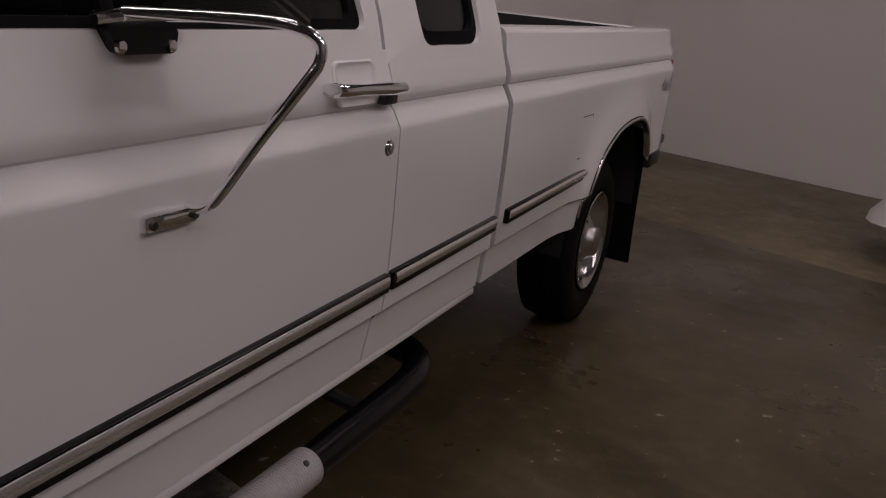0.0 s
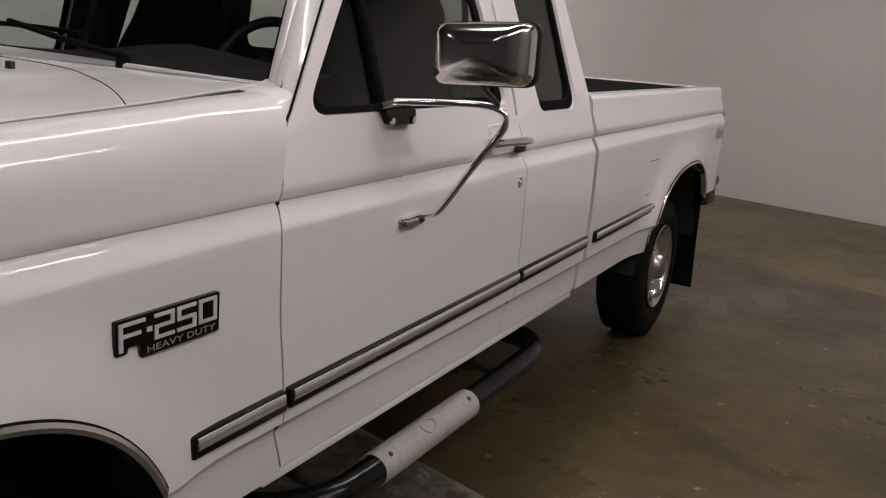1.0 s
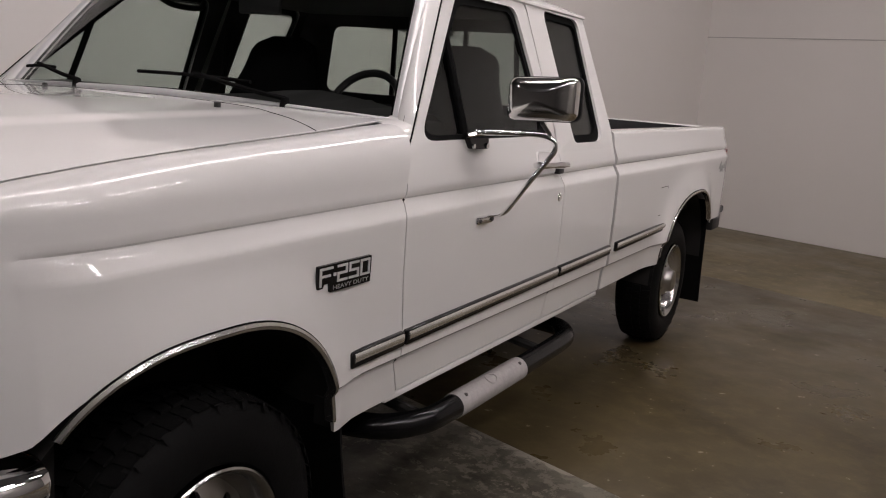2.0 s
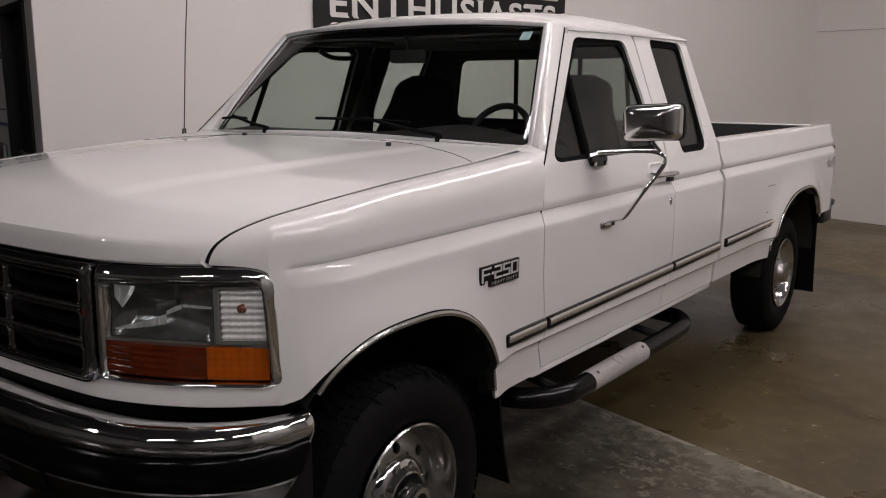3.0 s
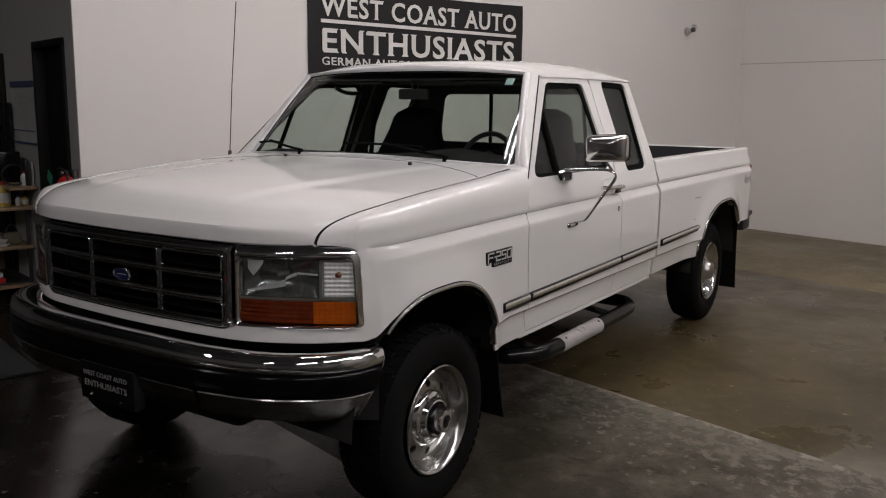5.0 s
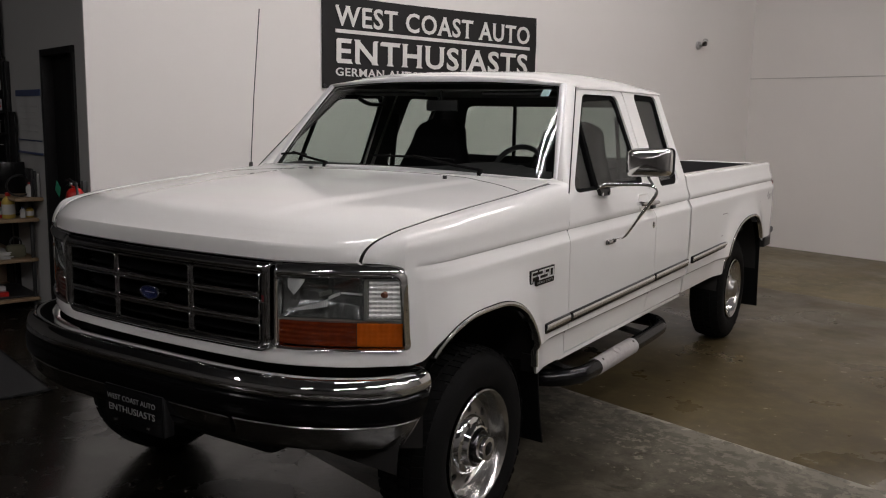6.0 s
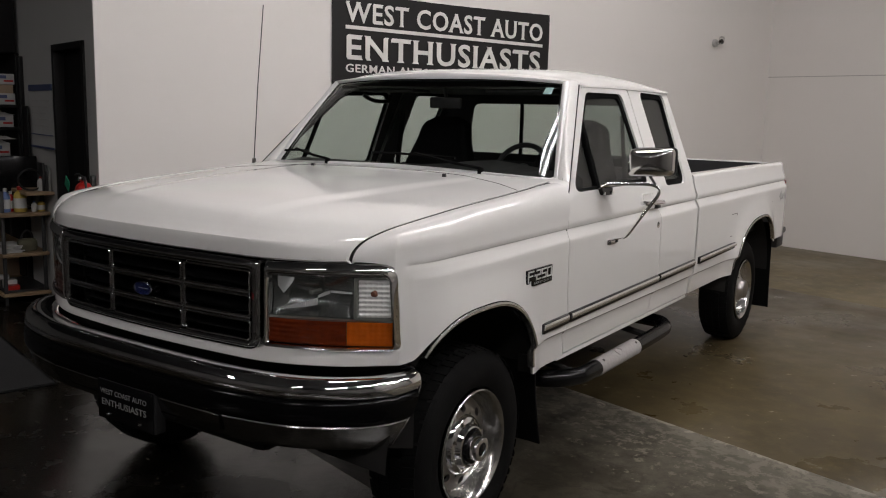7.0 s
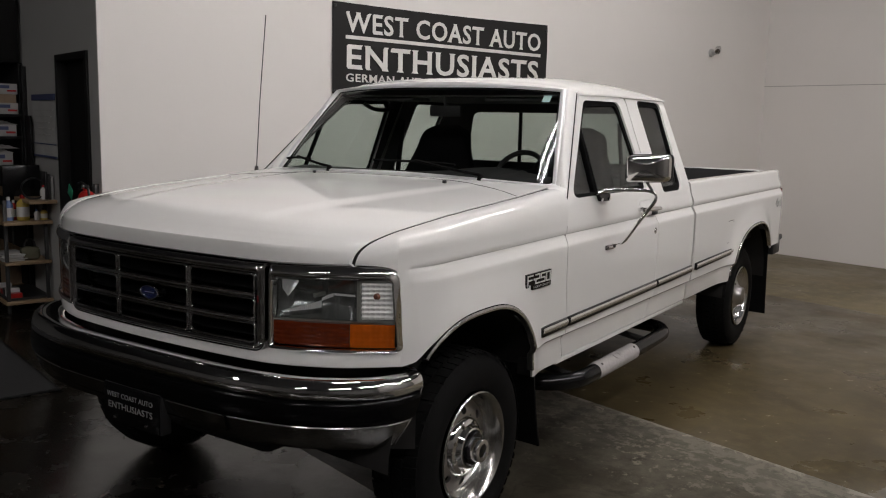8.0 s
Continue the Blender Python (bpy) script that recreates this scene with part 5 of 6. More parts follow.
        lathe(bm, [(0.0, 0.022), (0.012, 0.019), (0.016, 0.0), (0.017, -0.02)], piv, "z", 14)
        tube(bm, smooth_path([piv + Vector((0, 0, 0.016)), piv.lerp(mid, 0.35) + n * 0.012, mid], 5), 0.0115, 8, squash=0.6)
        wp = part("wiper", bm, SEAL, truck, "black wiper")
        bm = bmesh.new()
        tube(bm, [a.lerp(b_, k / 10) + n * 0.006 * math.sin(math.pi * k / 10) for k in range(11)], 0.0062, 8)
        part("blade", bm, SEAL, wp)


STICKER = material("green_sticker", (0.35, 0.50, 0.50), 0.6)


def roof():
    bm = bmesh.new()
    rows = []
    n = 44
    for v in (-1, 0, 0.006, 0.014, 0.025, 0.045, 0.08, 0.14, 0.22, 0.35, 0.5, 0.65, 0.8, 0.9, 0.95, 0.98, 1.0):
        row = []
        for i in range(n + 1):
            # points crowd towards the shoulders
            u = math.sin(math.pi / 2 * (-1 + 2 * i / n))
            x = 0.773 * u
            c = min(1.0, abs(x) / 0.738)
            y0 = 1.146 - 0.045 * (1 - c * c) + 0.050 * max(0, (abs(x) - 0.70) / 0.073) ** 2
            z0 = 1.813 + 0.030 * (1 - c * c) - 0.012 * max(0, (abs(x) - 0.70) / 0.073)
            y = y0 + max(v, 0) * (2.410 - y0)
            lift = ease([(0, 0.0), (0.03, 0.022), (0.12, 0.058), (0.32, 0.092), (0.70, 0.092), (0.90, 0.068), (0.97, 0.036), (1, 0.004)], v)
            base = z0 + (1.810 - z0) * min(1, max(v, 0) / 0.3)
            z = base + lift * (1 - abs(u) ** 5) ** 0.9
            if v < 0:
                y, z = y + 0.004, z - 0.02
            row.append((x, y, z))
        a, b = row[0], row[-1]
        row = [(a[0] + 0.012, a[1], a[2] - 0.018), (a[0] - 0.001, a[1], a[2] - 0.010)] + row + [(b[0] + 0.001, b[1], b[2] - 0.010), (b[0] - 0.012, b[1], b[2] - 0.018)]
        rows.append(row)
    sheet(bm, rows)
    shell(part("roof", bm, PAINT, truck, "white gently crowned roof", smooth=60), 0.008)
    bm = boxed(-0.72, 0.72, 1.18, 2.385, 1.780, 1.790)
    part("headliner", bm, HEADLINER, truck, "grey cloth headliner")


def cab_back():
    glassy = [(-0.62, 1.395), (0.62, 1.395), (0.58, 1.725), (-0.58, 1.725)]
    O = [(-0.935, 1.28), (0.935, 1.28), (0.765, 1.808), (-0.765, 1.808)]
    bm = bmesh.new()
    place = lambda x, z: Vector((x, 2.402, z))
    ring(bm, outline(O, 0.01), outline(glassy, 0.05), place, Vector((0, -0.03, 0)))
    sheet(bm, [[(x, 2.402, z) for z in (0.60, 1.28)] for x in (-0.93, 0.93)])
    c = part("cab_back", bm, PAINT, truck, "white back wall of the cab")
    bm = bmesh.new()
    ring(bm, outline(O, 0.01), outline(shrink(glassy, 0.01), 0.05), lambda x, z: Vector((x * 0.98, 2.372, z)))
    sheet(bm, [[(x, 2.372, z) for z in (0.60, 1.28)] for x in (-0.91, 0.91)])
    part("back_lining", bm, TRIM, c, "dark grey back lining")
    bm = bmesh.new()
    slab_of(bm, outline(glassy, 0.05), lambda x, z: Vector((x, 2.392, z)), Vector((0, 0.004, 0)))
    g = part("rear_window", bm, REAR_WINDOW, c, "sliding rear window")
    g.visible_shadow = False
    for x in (-0.2, 0.2):
        part("slider_bar", boxed(x - 0.011, x + 0.011, 2.380, 2.398, 1.395, 1.725, 0.003), SEAL, g)


def seat(x, y, w, back_z, name="seat"):
    s = thing(name, "", "")
    s.parent = truck
    s["label"] = "dark grey cloth seat with a tall rounded back"
    bm = boxed(x - w / 2, x + w / 2, y - 0.50, y, 0.88, 1.02, 0.05)
    part("cushion", bm, CLOTH, s)
    bm = bmesh.new()
    rows = []
    for i in range(21):
        t = i / 20
        z = 0.96 + (back_z - 0.96) * t
        k = lerp([(0, 1.0), (0.45, 1.0), (0.66, 0.82), (0.78, 0.70), (0.90, 0.64), (0.96, 0.54), (1.0, 0.30)], t)
        yy = y - 0.03 + 0.20 * t
        th = lerp([(0, 0.085), (0.6, 0.06), (0.9, 0.05), (0.97, 0.038), (1.0, 0.01)], t)
        out = rounded([(-w / 2 * k, -th), (w / 2 * k, -th), (w / 2 * k, th), (-w / 2 * k, th)], min(0.05, th * 0.9), 4)
        rows.append([(x + p.x, yy + p.y, z) for p in out])
    vs = sheet(bm, rows, close=True)
    bm.faces.new(vs[-1])
    part("backrest", bm, CLOTH, s, smooth=60)


def interior():
    bm = boxed(-0.86, 0.86, 0.80, 2.37, 0.66, 0.70)
    part("cab_floor", bm, DARK, truck)
    bm = bmesh.new()
    rows = []
    for i in range(13):
        x = -0.86 + 1.72 * i / 12
        hump = 0.012 + 0.045 * math.exp(-((x - 0.42) / 0.26) ** 2)
        rows.append([(x * 0.98, 0.80, 1.362), (x * 0.98, 0.86, 1.374), (x, 1.00, 1.372 + hump), (x, 1.07, 1.345 + hump), (x, 1.10, 1.26), (x, 1.08, 1.08), (x, 0.98, 0.95), (x, 0.9, 0.72)])
    sheet(bm, rows)
    d = part("dashboard", bm, DASH, truck, "dark grey dashboard")
    c = Vector((0.42, 1.26, 1.368))
    m = Matrix.Translation(c) @ pose(0, 0, 0, 62, 0, 0)
    bm = bmesh.new()
    tube(bm, [m @ Vector((0.146 * math.cos(a), 0.146 * math.sin(a), 0)) for a in [2 * math.pi * k / 40 for k in range(41)]], 0.014, 10, cap=False)
    for a in (radians(200), radians(-20), radians(-90)):
        tube(bm, [m @ Vector((0.146 * math.cos(a), 0.146 * math.sin(a), 0)), m @ Vector((0.05 * math.cos(a), 0.05 * math.sin(a), -0.02))], 0.013, 8)
    lathe_m = bmesh.ops.create_uvsphere(bm, u_segments=16, v_segments=8, radius=0.05)["verts"]
    for v in lathe_m:
        v.co = m @ Vector((v.co.x, v.co.y, v.co.z * 0.4 - 0.02))
    tube(bm, [m @ Vector((0, 0, -0.03)), m @ Vector((0, 0.0, -0.22))], 0.03, 10)
    part("steering_wheel", bm, BLACK, truck, "black steering wheel")
    seat(0.47, 1.69, 0.56, 1.632)
    seat(-0.41, 1.66, 0.54, 1.632)
    bm = boxed(-0.70, 0.70, 2.10, 2.25, 0.92, 1.36, 0.05)
    box(bm, -0.70, 0.70, 1.92, 2.25, 0.86, 0.98, 0.05)
    part("rear_bench", bm, CLOTH, truck, "dark grey rear bench")
    bm = boxed(-0.10, 0.10, 1.17, 1.19, 1.675, 1.735, 0.012)
    tube(bm, [(0, 1.18, 1.73), (0, 1.165, 1.785)], 0.008, 8)
    part("rear_view_mirror", bm, BLACK, truck, "black rear-view mirror")
    for sx in (1, -1):
        bm = boxed(sx * 0.42 - 0.19, sx * 0.42 + 0.19, 1.20, 1.37, 1.760, 1.778, 0.008)
        part("sun_visor", bm, TRIM, truck)
    bm = tube(bmesh.new(), smooth_path([(-0.66, 1.30, 1.745), (-0.63, 1.36, 1.715), (-0.63, 1.50, 1.715), (-0.66, 1.56, 1.745)], 4), 0.012, 8)
    part("grab_handle", bm, BLACK, truck)
    for x in (-0.74, 0.74):
        part("seat_belt", tube(bmesh.new(), [(x, 1.80, 1.66), (x * 1.1, 1.80, 0.98)], 0.02, 8, squash=0.2), SEAL, truck)


def bed():
    part("bed_floor", boxed(-0.80, 0.80, 2.46, 4.74, 0.76, 0.80), LINER, truck, "black bed liner floor")
    bm = boxed(-0.84, 0.84, 2.437, 2.49, 0.70, 1.29, 0.012)
    part("bed_front", bm, LINER, truck, "black liner on the bed's front")
    part("bed_front_rail", boxed(-0.93, 0.93, 2.438, 2.495, 1.297, 1.324, 0.008), PAINT, truck)
    t = part("tailgate", boxed(-0.835, 0.835, 4.73, 4.795, 0.72, 1.318, 0.015), PAINT, truck, "white closed tailgate")
    part("gate_liner", boxed(-0.80, 0.80, 4.715, 4.727, 0.80, 1.31), LINER, t)
    bm = bmesh.new()
    pts = smooth_path([(-0.965, 4.81, 0), (-0.955, 4.93, 0), (-0.85, 5.00, 0), (0, 5.02, 0), (0.85, 5.00, 0), (0.955, 4.93, 0), (0.965, 4.81, 0)], 6)
    rows = []
    for p in pts:
        k = 0.93
        rows.append([(p.x * k, 4.81 + (p.y - 4.81) * 0.3, 0.76), (p.x, p.y, 0.765), (p.x, p.y, 0.75), (p.x * 0.995, p.y - 0.005, 0.64), (p.x * 0.96, 4.81 + (p.y - 4.81) * 0.7, 0.61)])
    sheet(bm, rows)
    b = part("rear_bumper", bm, SOFT_CHROME, truck, "chrome step bumper with a black top pad")
    bm = bmesh.new()
    sheet(bm, [[(p.x * 0.9, 4.80, 0.772), (p.x * 1.006, 4.81 + (p.y - 4.81) * 1.02, 0.772), (p.x * 1.012, p.y + 0.006, 0.76), (p.x * 1.012, p.y + 0.006, 0.735)] for p in pts])
    part("bumper_pad", bm, BLACK, b)
    part("bumper_end", boxed(0.90, 0.975, 4.66, 4.87, 0.625, 0.765, 0.015), BLACK, b)
    part("bumper_end", boxed(-0.975, -0.90, 4.66, 4.87, 0.625, 0.765, 0.015), BLACK, b)


def underside():
    for sx in (1, -1):
        part("frame_rail", boxed(sx * 0.44 - 0.04, sx * 0.44 + 0.04, -0.60, 4.77, 0.50, 0.68, 0.01), DARK, truck)
    part("floor_pan", boxed(-0.88, 0.88, 0.50, 3.45, 0.64, 0.66), DARK, truck)
    part("rear_pan", boxed(-0.80, 0.80, 3.4, 4.77, 0.705, 0.722), DARK, truck)
    for y in (0.0, 3.937):
        bm = tube(bmesh.new(), [(-0.74, y, 0.40), (0.74, y, 0.40)], 0.05, 12)
        r = bmesh.ops.create_uvsphere(bm, u_segments=16, v_segments=10, radius=0.15, matrix=Matrix.Translation((0.1, y, 0.40)))
        part("axle", bm, DARK, truck, "black axle with a round housing")
    bm = tube(bmesh.new(), [(0.35, 2.1, 0.50), (0.45, 2.9, 0.52), (0.55, 3.3, 0.50)], 0.035, 10)
    tube(bm, [(0.40, 2.35, 0.50), (0.40, 2.85, 0.52)], 0.08, 12)
    part("exhaust", bm, STEEL, truck, "rusty exhaust pipe")
    bm = boxed(-0.35, 0.40, -0.55, -0.35, 0.40, 0.56, 0.04)
    part("crossmember", bm, DARK, truck)
    part("fuel_tank", boxed(0.5, 0.80, 2.5, 3.3, 0.50, 0.68, 0.04), DARK, truck)
    part("engine_block", boxed(-0.38, 0.38, -0.45, 0.75, 0.55, 1.2), DARK, truck)


def step_bar(sx):
    bm = bmesh.new()
    pts = smooth_path([(0.62, 0.70, 0.468), (0.78, 0.71, 0.468), (0.90, 0.755, 0.468), (0.968, 0.85, 0.468), (0.99, 0.98, 0.468), (0.99, 1.5, 0.468), (0.985, 1.92, 0.468), (0.965, 2.06, 0.468), (0.90, 2.16, 0.468), (0.78, 2.19, 0.468), (0.66, 2.19, 0.468)], 6)
    tube(bm, pts, 0.039, 16)
    s = part("step_bar", flipped(bm, sx), GLOSS_BLACK, truck, "black tubular side step with a pale pad")
    ribs = [(0.040, 1.04)]
    for k in range(60):
        y = 1.044 + 0.482 * k / 60
        ribs += [(0.0425, y), (0.0425, y + 0.005), (0.0421, y + 0.0055), (0.0421, y + 0.008)]
    bm = lathe(bmesh.new(), ribs + [(0.0425, 1.528), (0.040, 1.531)], (0.99, 0, 0.468), "y", 28)
    p = part("step_pad", flipped(bm, sx), STEP, s, "worn pale plastic step pad")
    for y in (1.078, 1.490):
        a = radians(55)
        bm = bmesh.new()
        bmesh.ops.create_uvsphere(bm, u_segments=10, v_segments=6, radius=0.007, matrix=Matrix.Translation((0.99 + 0.042 * math.cos(a), y, 0.468 + 0.042 * math.sin(a))))
        part("pad_screw", flipped(bm, sx), SCUFF, p)
    bm = bmesh.new()
    c, nrm = Vector((0.99, 1.268, 0.468)), radians(62)
    tube(bm, [c + Vector((0.0445 * math.cos(nrm + 0.45 * math.sin(a)), 0.03 * math.cos(a), 0.0445 * math.sin(nrm + 0.45 * math.sin(a)))) for a in [2 * math.pi * k / 24 for k in range(25)]], 0.0022, 6, cap=False)
    part("pad_emblem", flipped(bm, sx), STEP, p)
    for y in (0.9, 1.8):
        part("step_bracket", flipped(tube(bmesh.new(), [(0.97, y, 0.468), (0.5, y, 0.54)], 0.018, 8), sx), DARK, s)


SILVER = material("silver_paint", (0.60, 0.60, 0.59), 0.35, coat=0.5)


def badge():
    """Black badge with bright raised strokes on the fender."""
    b = thing("fender_badge", "", "")
    b.parent = truck
    b["label"] = "black and chrome model badge"
    X = 1.0115

    def set_in(bm):
        for v in bm.verts:
            v.co.y, v.co.z = 0.272 + (v.co.y - 0.267) * 1.069, 1.046 - (1.045 - v.co.z) * 0.84
        return bm

    bm = bmesh.new()
    slab_of(bm, rounded([(0.267, 0.980), (0.288, 0.980), (0.290, 0.991), (0.312, 0.991), (0.312, 0.964), (0.469, 0.964), (0.471, 1.045), (0.268, 1.045)], 0.004), lambda y, z: Vector((X + 0.001, y, z)), Vector((-0.014, 0, 0)))
    part("badge_plate", set_in(bm), GLOSS_BLACK, b)
    t = 0.0068
    z0, z1, zm = 0.990, 1.039, 1.0145
    F = [(0.273, 0.273 + t, 0.986, z1), (0.273 + t, 0.320, z1 - t, z1), (0.273 + t, 0.312, zm - t / 2, zm + t / 2)]
    dash = [(0.323, 0.332, zm - 0.0045, zm + 0.0045)]
    two = [(0.0, 0.038, z1 - t, z1), (0.0, 0.038, zm - t / 2, zm + t / 2), (0.0, 0.038, z0, z0 + t), (0.038 - t, 0.038, zm + t / 2, z1 - t), (0.0, t, z0 + t, zm - t / 2)]
    five = [(0.0, 0.038, z1 - t, z1), (0.0, 0.038, zm - t / 2, zm + t / 2), (0.0, 0.038, z0, z0 + t), (0.0, t, zm + t / 2, z1 - t), (0.038 - t, 0.038, z0 + t, zm - t / 2)]
    zero = [(0.0, 0.038, z1 - t, z1), (0.0, 0.038, z0, z0 + t), (0.0, t, z0 + t, z1 - t), (0.038 - t, 0.038, z0 + t, z1 - t)]
    for y, glyph in ((0.0, F), (0.0, dash), (0.337, two), (0.381, five), (0.425, zero)):
        bm = bmesh.new()
        for y0, y1, za, zb in glyph:
            box(bm, X + 0.0005, X + 0.0032, y + y0, y + y1, za, zb)
        part("badge_character", set_in(bm), SILVER, b, smooth=0)
    letters("HEAVY DUTY", 0.0150, DECAL, Matrix.Translation((X + 0.0012, 0.333, 0.9825)) @ pose(0, 0, 0, 90, 0, 90), "badge_lettering", b, depth=0.0004, width=0.146)


def antenna():
    bm = lathe(bmesh.new(), [(0.0, 0.04), (0.010, 0.035), (0.012, 0.012), (0.026, 0.006), (0.028, -0.006)], (-0.897, 0.66, 1.348), "z", 16)
    a = part("antenna", bm, SOFT_CHROME, truck, "thin whip antenna")
    bm = tube(bmesh.new(), [(-0.897, 0.66, 1.376), (-0.892, 0.685, 1.75), (-0.884, 0.725, 2.20)], 0.0028, 6)
    part("whip", bm, STEEL, a)


for sx in (1, -1):
    fender(sx)
    door_panel(sx)
    cab_side(sx)
    bed_side(sx)
    for yc in (0.0, 3.937):
        arch_trim(sx, yc)
        wheel_well(sx, yc)
    wheel("front_wheel", sx, 0.0)
    wheel("rear_wheel", sx, 3.937, True)
    flap(sx, 0.445, 0.70, 0.972, 0.25, 0.72, 0.075)
    flap(sx, 4.40, 0.66, 0.99, 0.17, 0.86, 0.05)
    headlamp(sx)
    strip(truck, sx, 0.428, 0.678)
    step_bar(sx)
    part("rocker", flipped(boxed(0.93, 0.967, 0.665, 2.40, 0.583, 0.604, 0.005), sx), PAINT, truck, "white rocker panel")
    # dark box stands in for the shade between door edge and rocker
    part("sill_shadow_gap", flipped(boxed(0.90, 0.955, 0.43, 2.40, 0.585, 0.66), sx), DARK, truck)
    bm = bmesh.new()
    rows = []
    for k in range(7):
        y = 0.692 + 0.138 * k / 6
        z0 = min(1.286 + max(0, y - 0.704), crest(y) + 0.012 * k / 6)
        T = crest(y) + 0.004 * k / 6
        rows.append([(sx * (side(z0) - 0.004), y, z0)] + [(sx * (0.835 + (side(z0) - 0.839) * math.cos(a) ** 0.8), y, z0 + max(0, T - z0) * math.sin(a) ** 0.9) for a in [math.pi / 2 * q / 8 for q in range(1, 9)]])
    sheet(bm, rows)
    part("cowl_corner", bm, PAINT, truck, smooth=50)
hood()
front_panel()
grille()
bumper()
windshield()
roof()
cab_back()
interior()
bed()
underside()
badge()
antenna()

BOX_WHITE = material("printed_carton", (0.40, 0.39, 0.38), 0.8, vary=0.12, scale=9)
# ---- the work corner past the door ----
def placed(name, label, category, a, b, z=0.0, turn=0.0, group=""):
    return thing(name, label, category, ROOM @ pose(a, b, z, 0, 0, turn), group)


mat_ = placed("floor_mat", "black rubber floor mat lying on the concrete", "mat", -2.03, -0.44)
part("mat_sheet", boxed(-3.6, 0.0, -2.4, 0.0, 0.0, 0.012, 0.004), MAT_BLACK, mat_)
part("mat_edge", boxed(-3.62, 0.02, -2.42, 0.02, 0.0, 0.006, 0.002), RUBBER, mat_)

poster = placed("wall_poster", "pale paper planner with a dark blue header pinned to the wall", "poster", -4.37, PART - 0.006, 1.55)
bm = bmesh.new()
sheet(bm, [[(-0.33 + 0.66 * i / 12, -0.006 + 0.008 * math.sin(i * 1.1 + j), -0.26 + 0.52 * j / 6) for i in range(13)] for j in range(7)])
shell(part("paper_sheet", bm, PAPER, poster), 0.002)
part("header_band", boxed(-0.33, 0.33, -0.020, -0.012, 0.205, 0.255), BLUE_PRINT, poster)
part("rule_line", boxed(-0.31, 0.31, -0.019, -0.012, -0.155, -0.147), BLUE_PRINT, poster)
part("foot_band", boxed(-0.33, 0.33, -0.019, -0.012, -0.262, -0.245), BLUE_PRINT, poster)
for k in range(5):
    part("print_bar", boxed(-0.25, 0.25 - 0.05 * (k % 3), -0.018, -0.013, 0.12 - 0.05 * k, 0.128 - 0.05 * k), WALL_GREY, poster)

ext = placed("fire_extinguisher", "red fire extinguisher with a green tag hung beside the door", "fire extinguisher", -3.125, PART - 0.085, 0.75)
part("cylinder", lathe(bmesh.new(), [(0.0, 0.0), (0.055, 0.004), (0.062, 0.015), (0.064, 0.03), (0.064, 0.29), (0.058, 0.32), (0.04, 0.345), (0.022, 0.352), (0.022, 0.365), (0.0, 0.366)], (0, 0, 0), "z", 28), RED, ext)
part("paper_label", lathe(bmesh.new(), [(0.0652, 0.13), (0.0655, 0.131), (0.0655, 0.259), (0.0652, 0.26)], (0, 0, 0), "z", 28), PAPER, ext, "white instruction label")
part("label_panel", boxed(-0.045, -0.012, -0.0655, -0.055, 0.16, 0.23, 0.002), BLACK, ext)
bm = lathe(bmesh.new(), [(0.018, 0.366), (0.02, 0.385), (0.012, 0.395), (0.0, 0.395)], (0, 0, 0), "z", 14)
tube(bm, [(0, 0, 0.39), (-0.05, -0.02, 0.41), (-0.09, -0.03, 0.40)], 0.007, 8)
tube(bm, [(0, 0, 0.38), (-0.05, -0.02, 0.375), (-0.085, -0.03, 0.36)], 0.006, 8)
part("valve", bm, BLACK, ext, "black squeeze valve")
part("gauge", lathe(bmesh.new(), [(0.0, -0.035), (0.016, -0.033), (0.018, -0.02)], (0.0, 0, 0.38), "y", 16), CHROME, ext)
part("hose", tube(bmesh.new(), smooth_path([(0.02, 0, 0.385), (0.07, -0.01, 0.36), (0.085, -0.01, 0.28), (0.075, -0.01, 0.16)], 6), 0.009, 8), BLACK, ext)
bm = boxed(-0.20, -0.10, -0.07, -0.067, 0.27, 0.35, 0.001)
bmesh.ops.rotate(bm, cent=(-0.1, -0.07, 0.33), matrix=Matrix.Rotation(radians(28), 3, "Y"), verts=bm.verts)
part("inspection_tag", bm, GREEN, ext, "green inspection tag")
part("wall_bracket", boxed(-0.02, 0.02, 0.05, 0.085, 0.18, 0.40, 0.004), STEEL, ext)

# desk with open shelves
desk = placed("shelf_desk", "light laminate desk with open shelves on a black frame", "desk", -4.58, -0.30)
for z, x1, y0, y1 in ((0.07, 0.24, 0.12, 0.49), (0.40, 0.24, 0.13, 0.49), (0.74, 0.31, 0.115, 0.49), (0.92, 0.44, 0.28, 0.495)):
    part("shelf_board", boxed(-1.7, x1, y0, y1, z, z + 0.028, 0.004), WOOD, desk)
for x in (0.20, -0.85, -1.6):
    for y in (0.15, 0.46):
        part("leg", boxed(x - 0.014, x + 0.014, y - 0.014, y + 0.014, 0.0, 0.94, 0.003), STEEL, desk)
monitor = placed("monitor", "black flat computer monitor standing on the desk", "monitor", -4.62, 0.045, 0.768, 84)
part("screen", boxed(-0.145, 0.145, -0.02, 0.02, 0.15, 0.445, 0.01), GLOSS_BLACK, monitor)
part("stand", boxed(-0.03, 0.03, 0.0, 0.03, 0.005, 0.20, 0.004), BLACK, monitor)
part("foot", boxed(-0.11, 0.11, -0.06, 0.09, 0.0, 0.012, 0.004), BLACK, monitor)


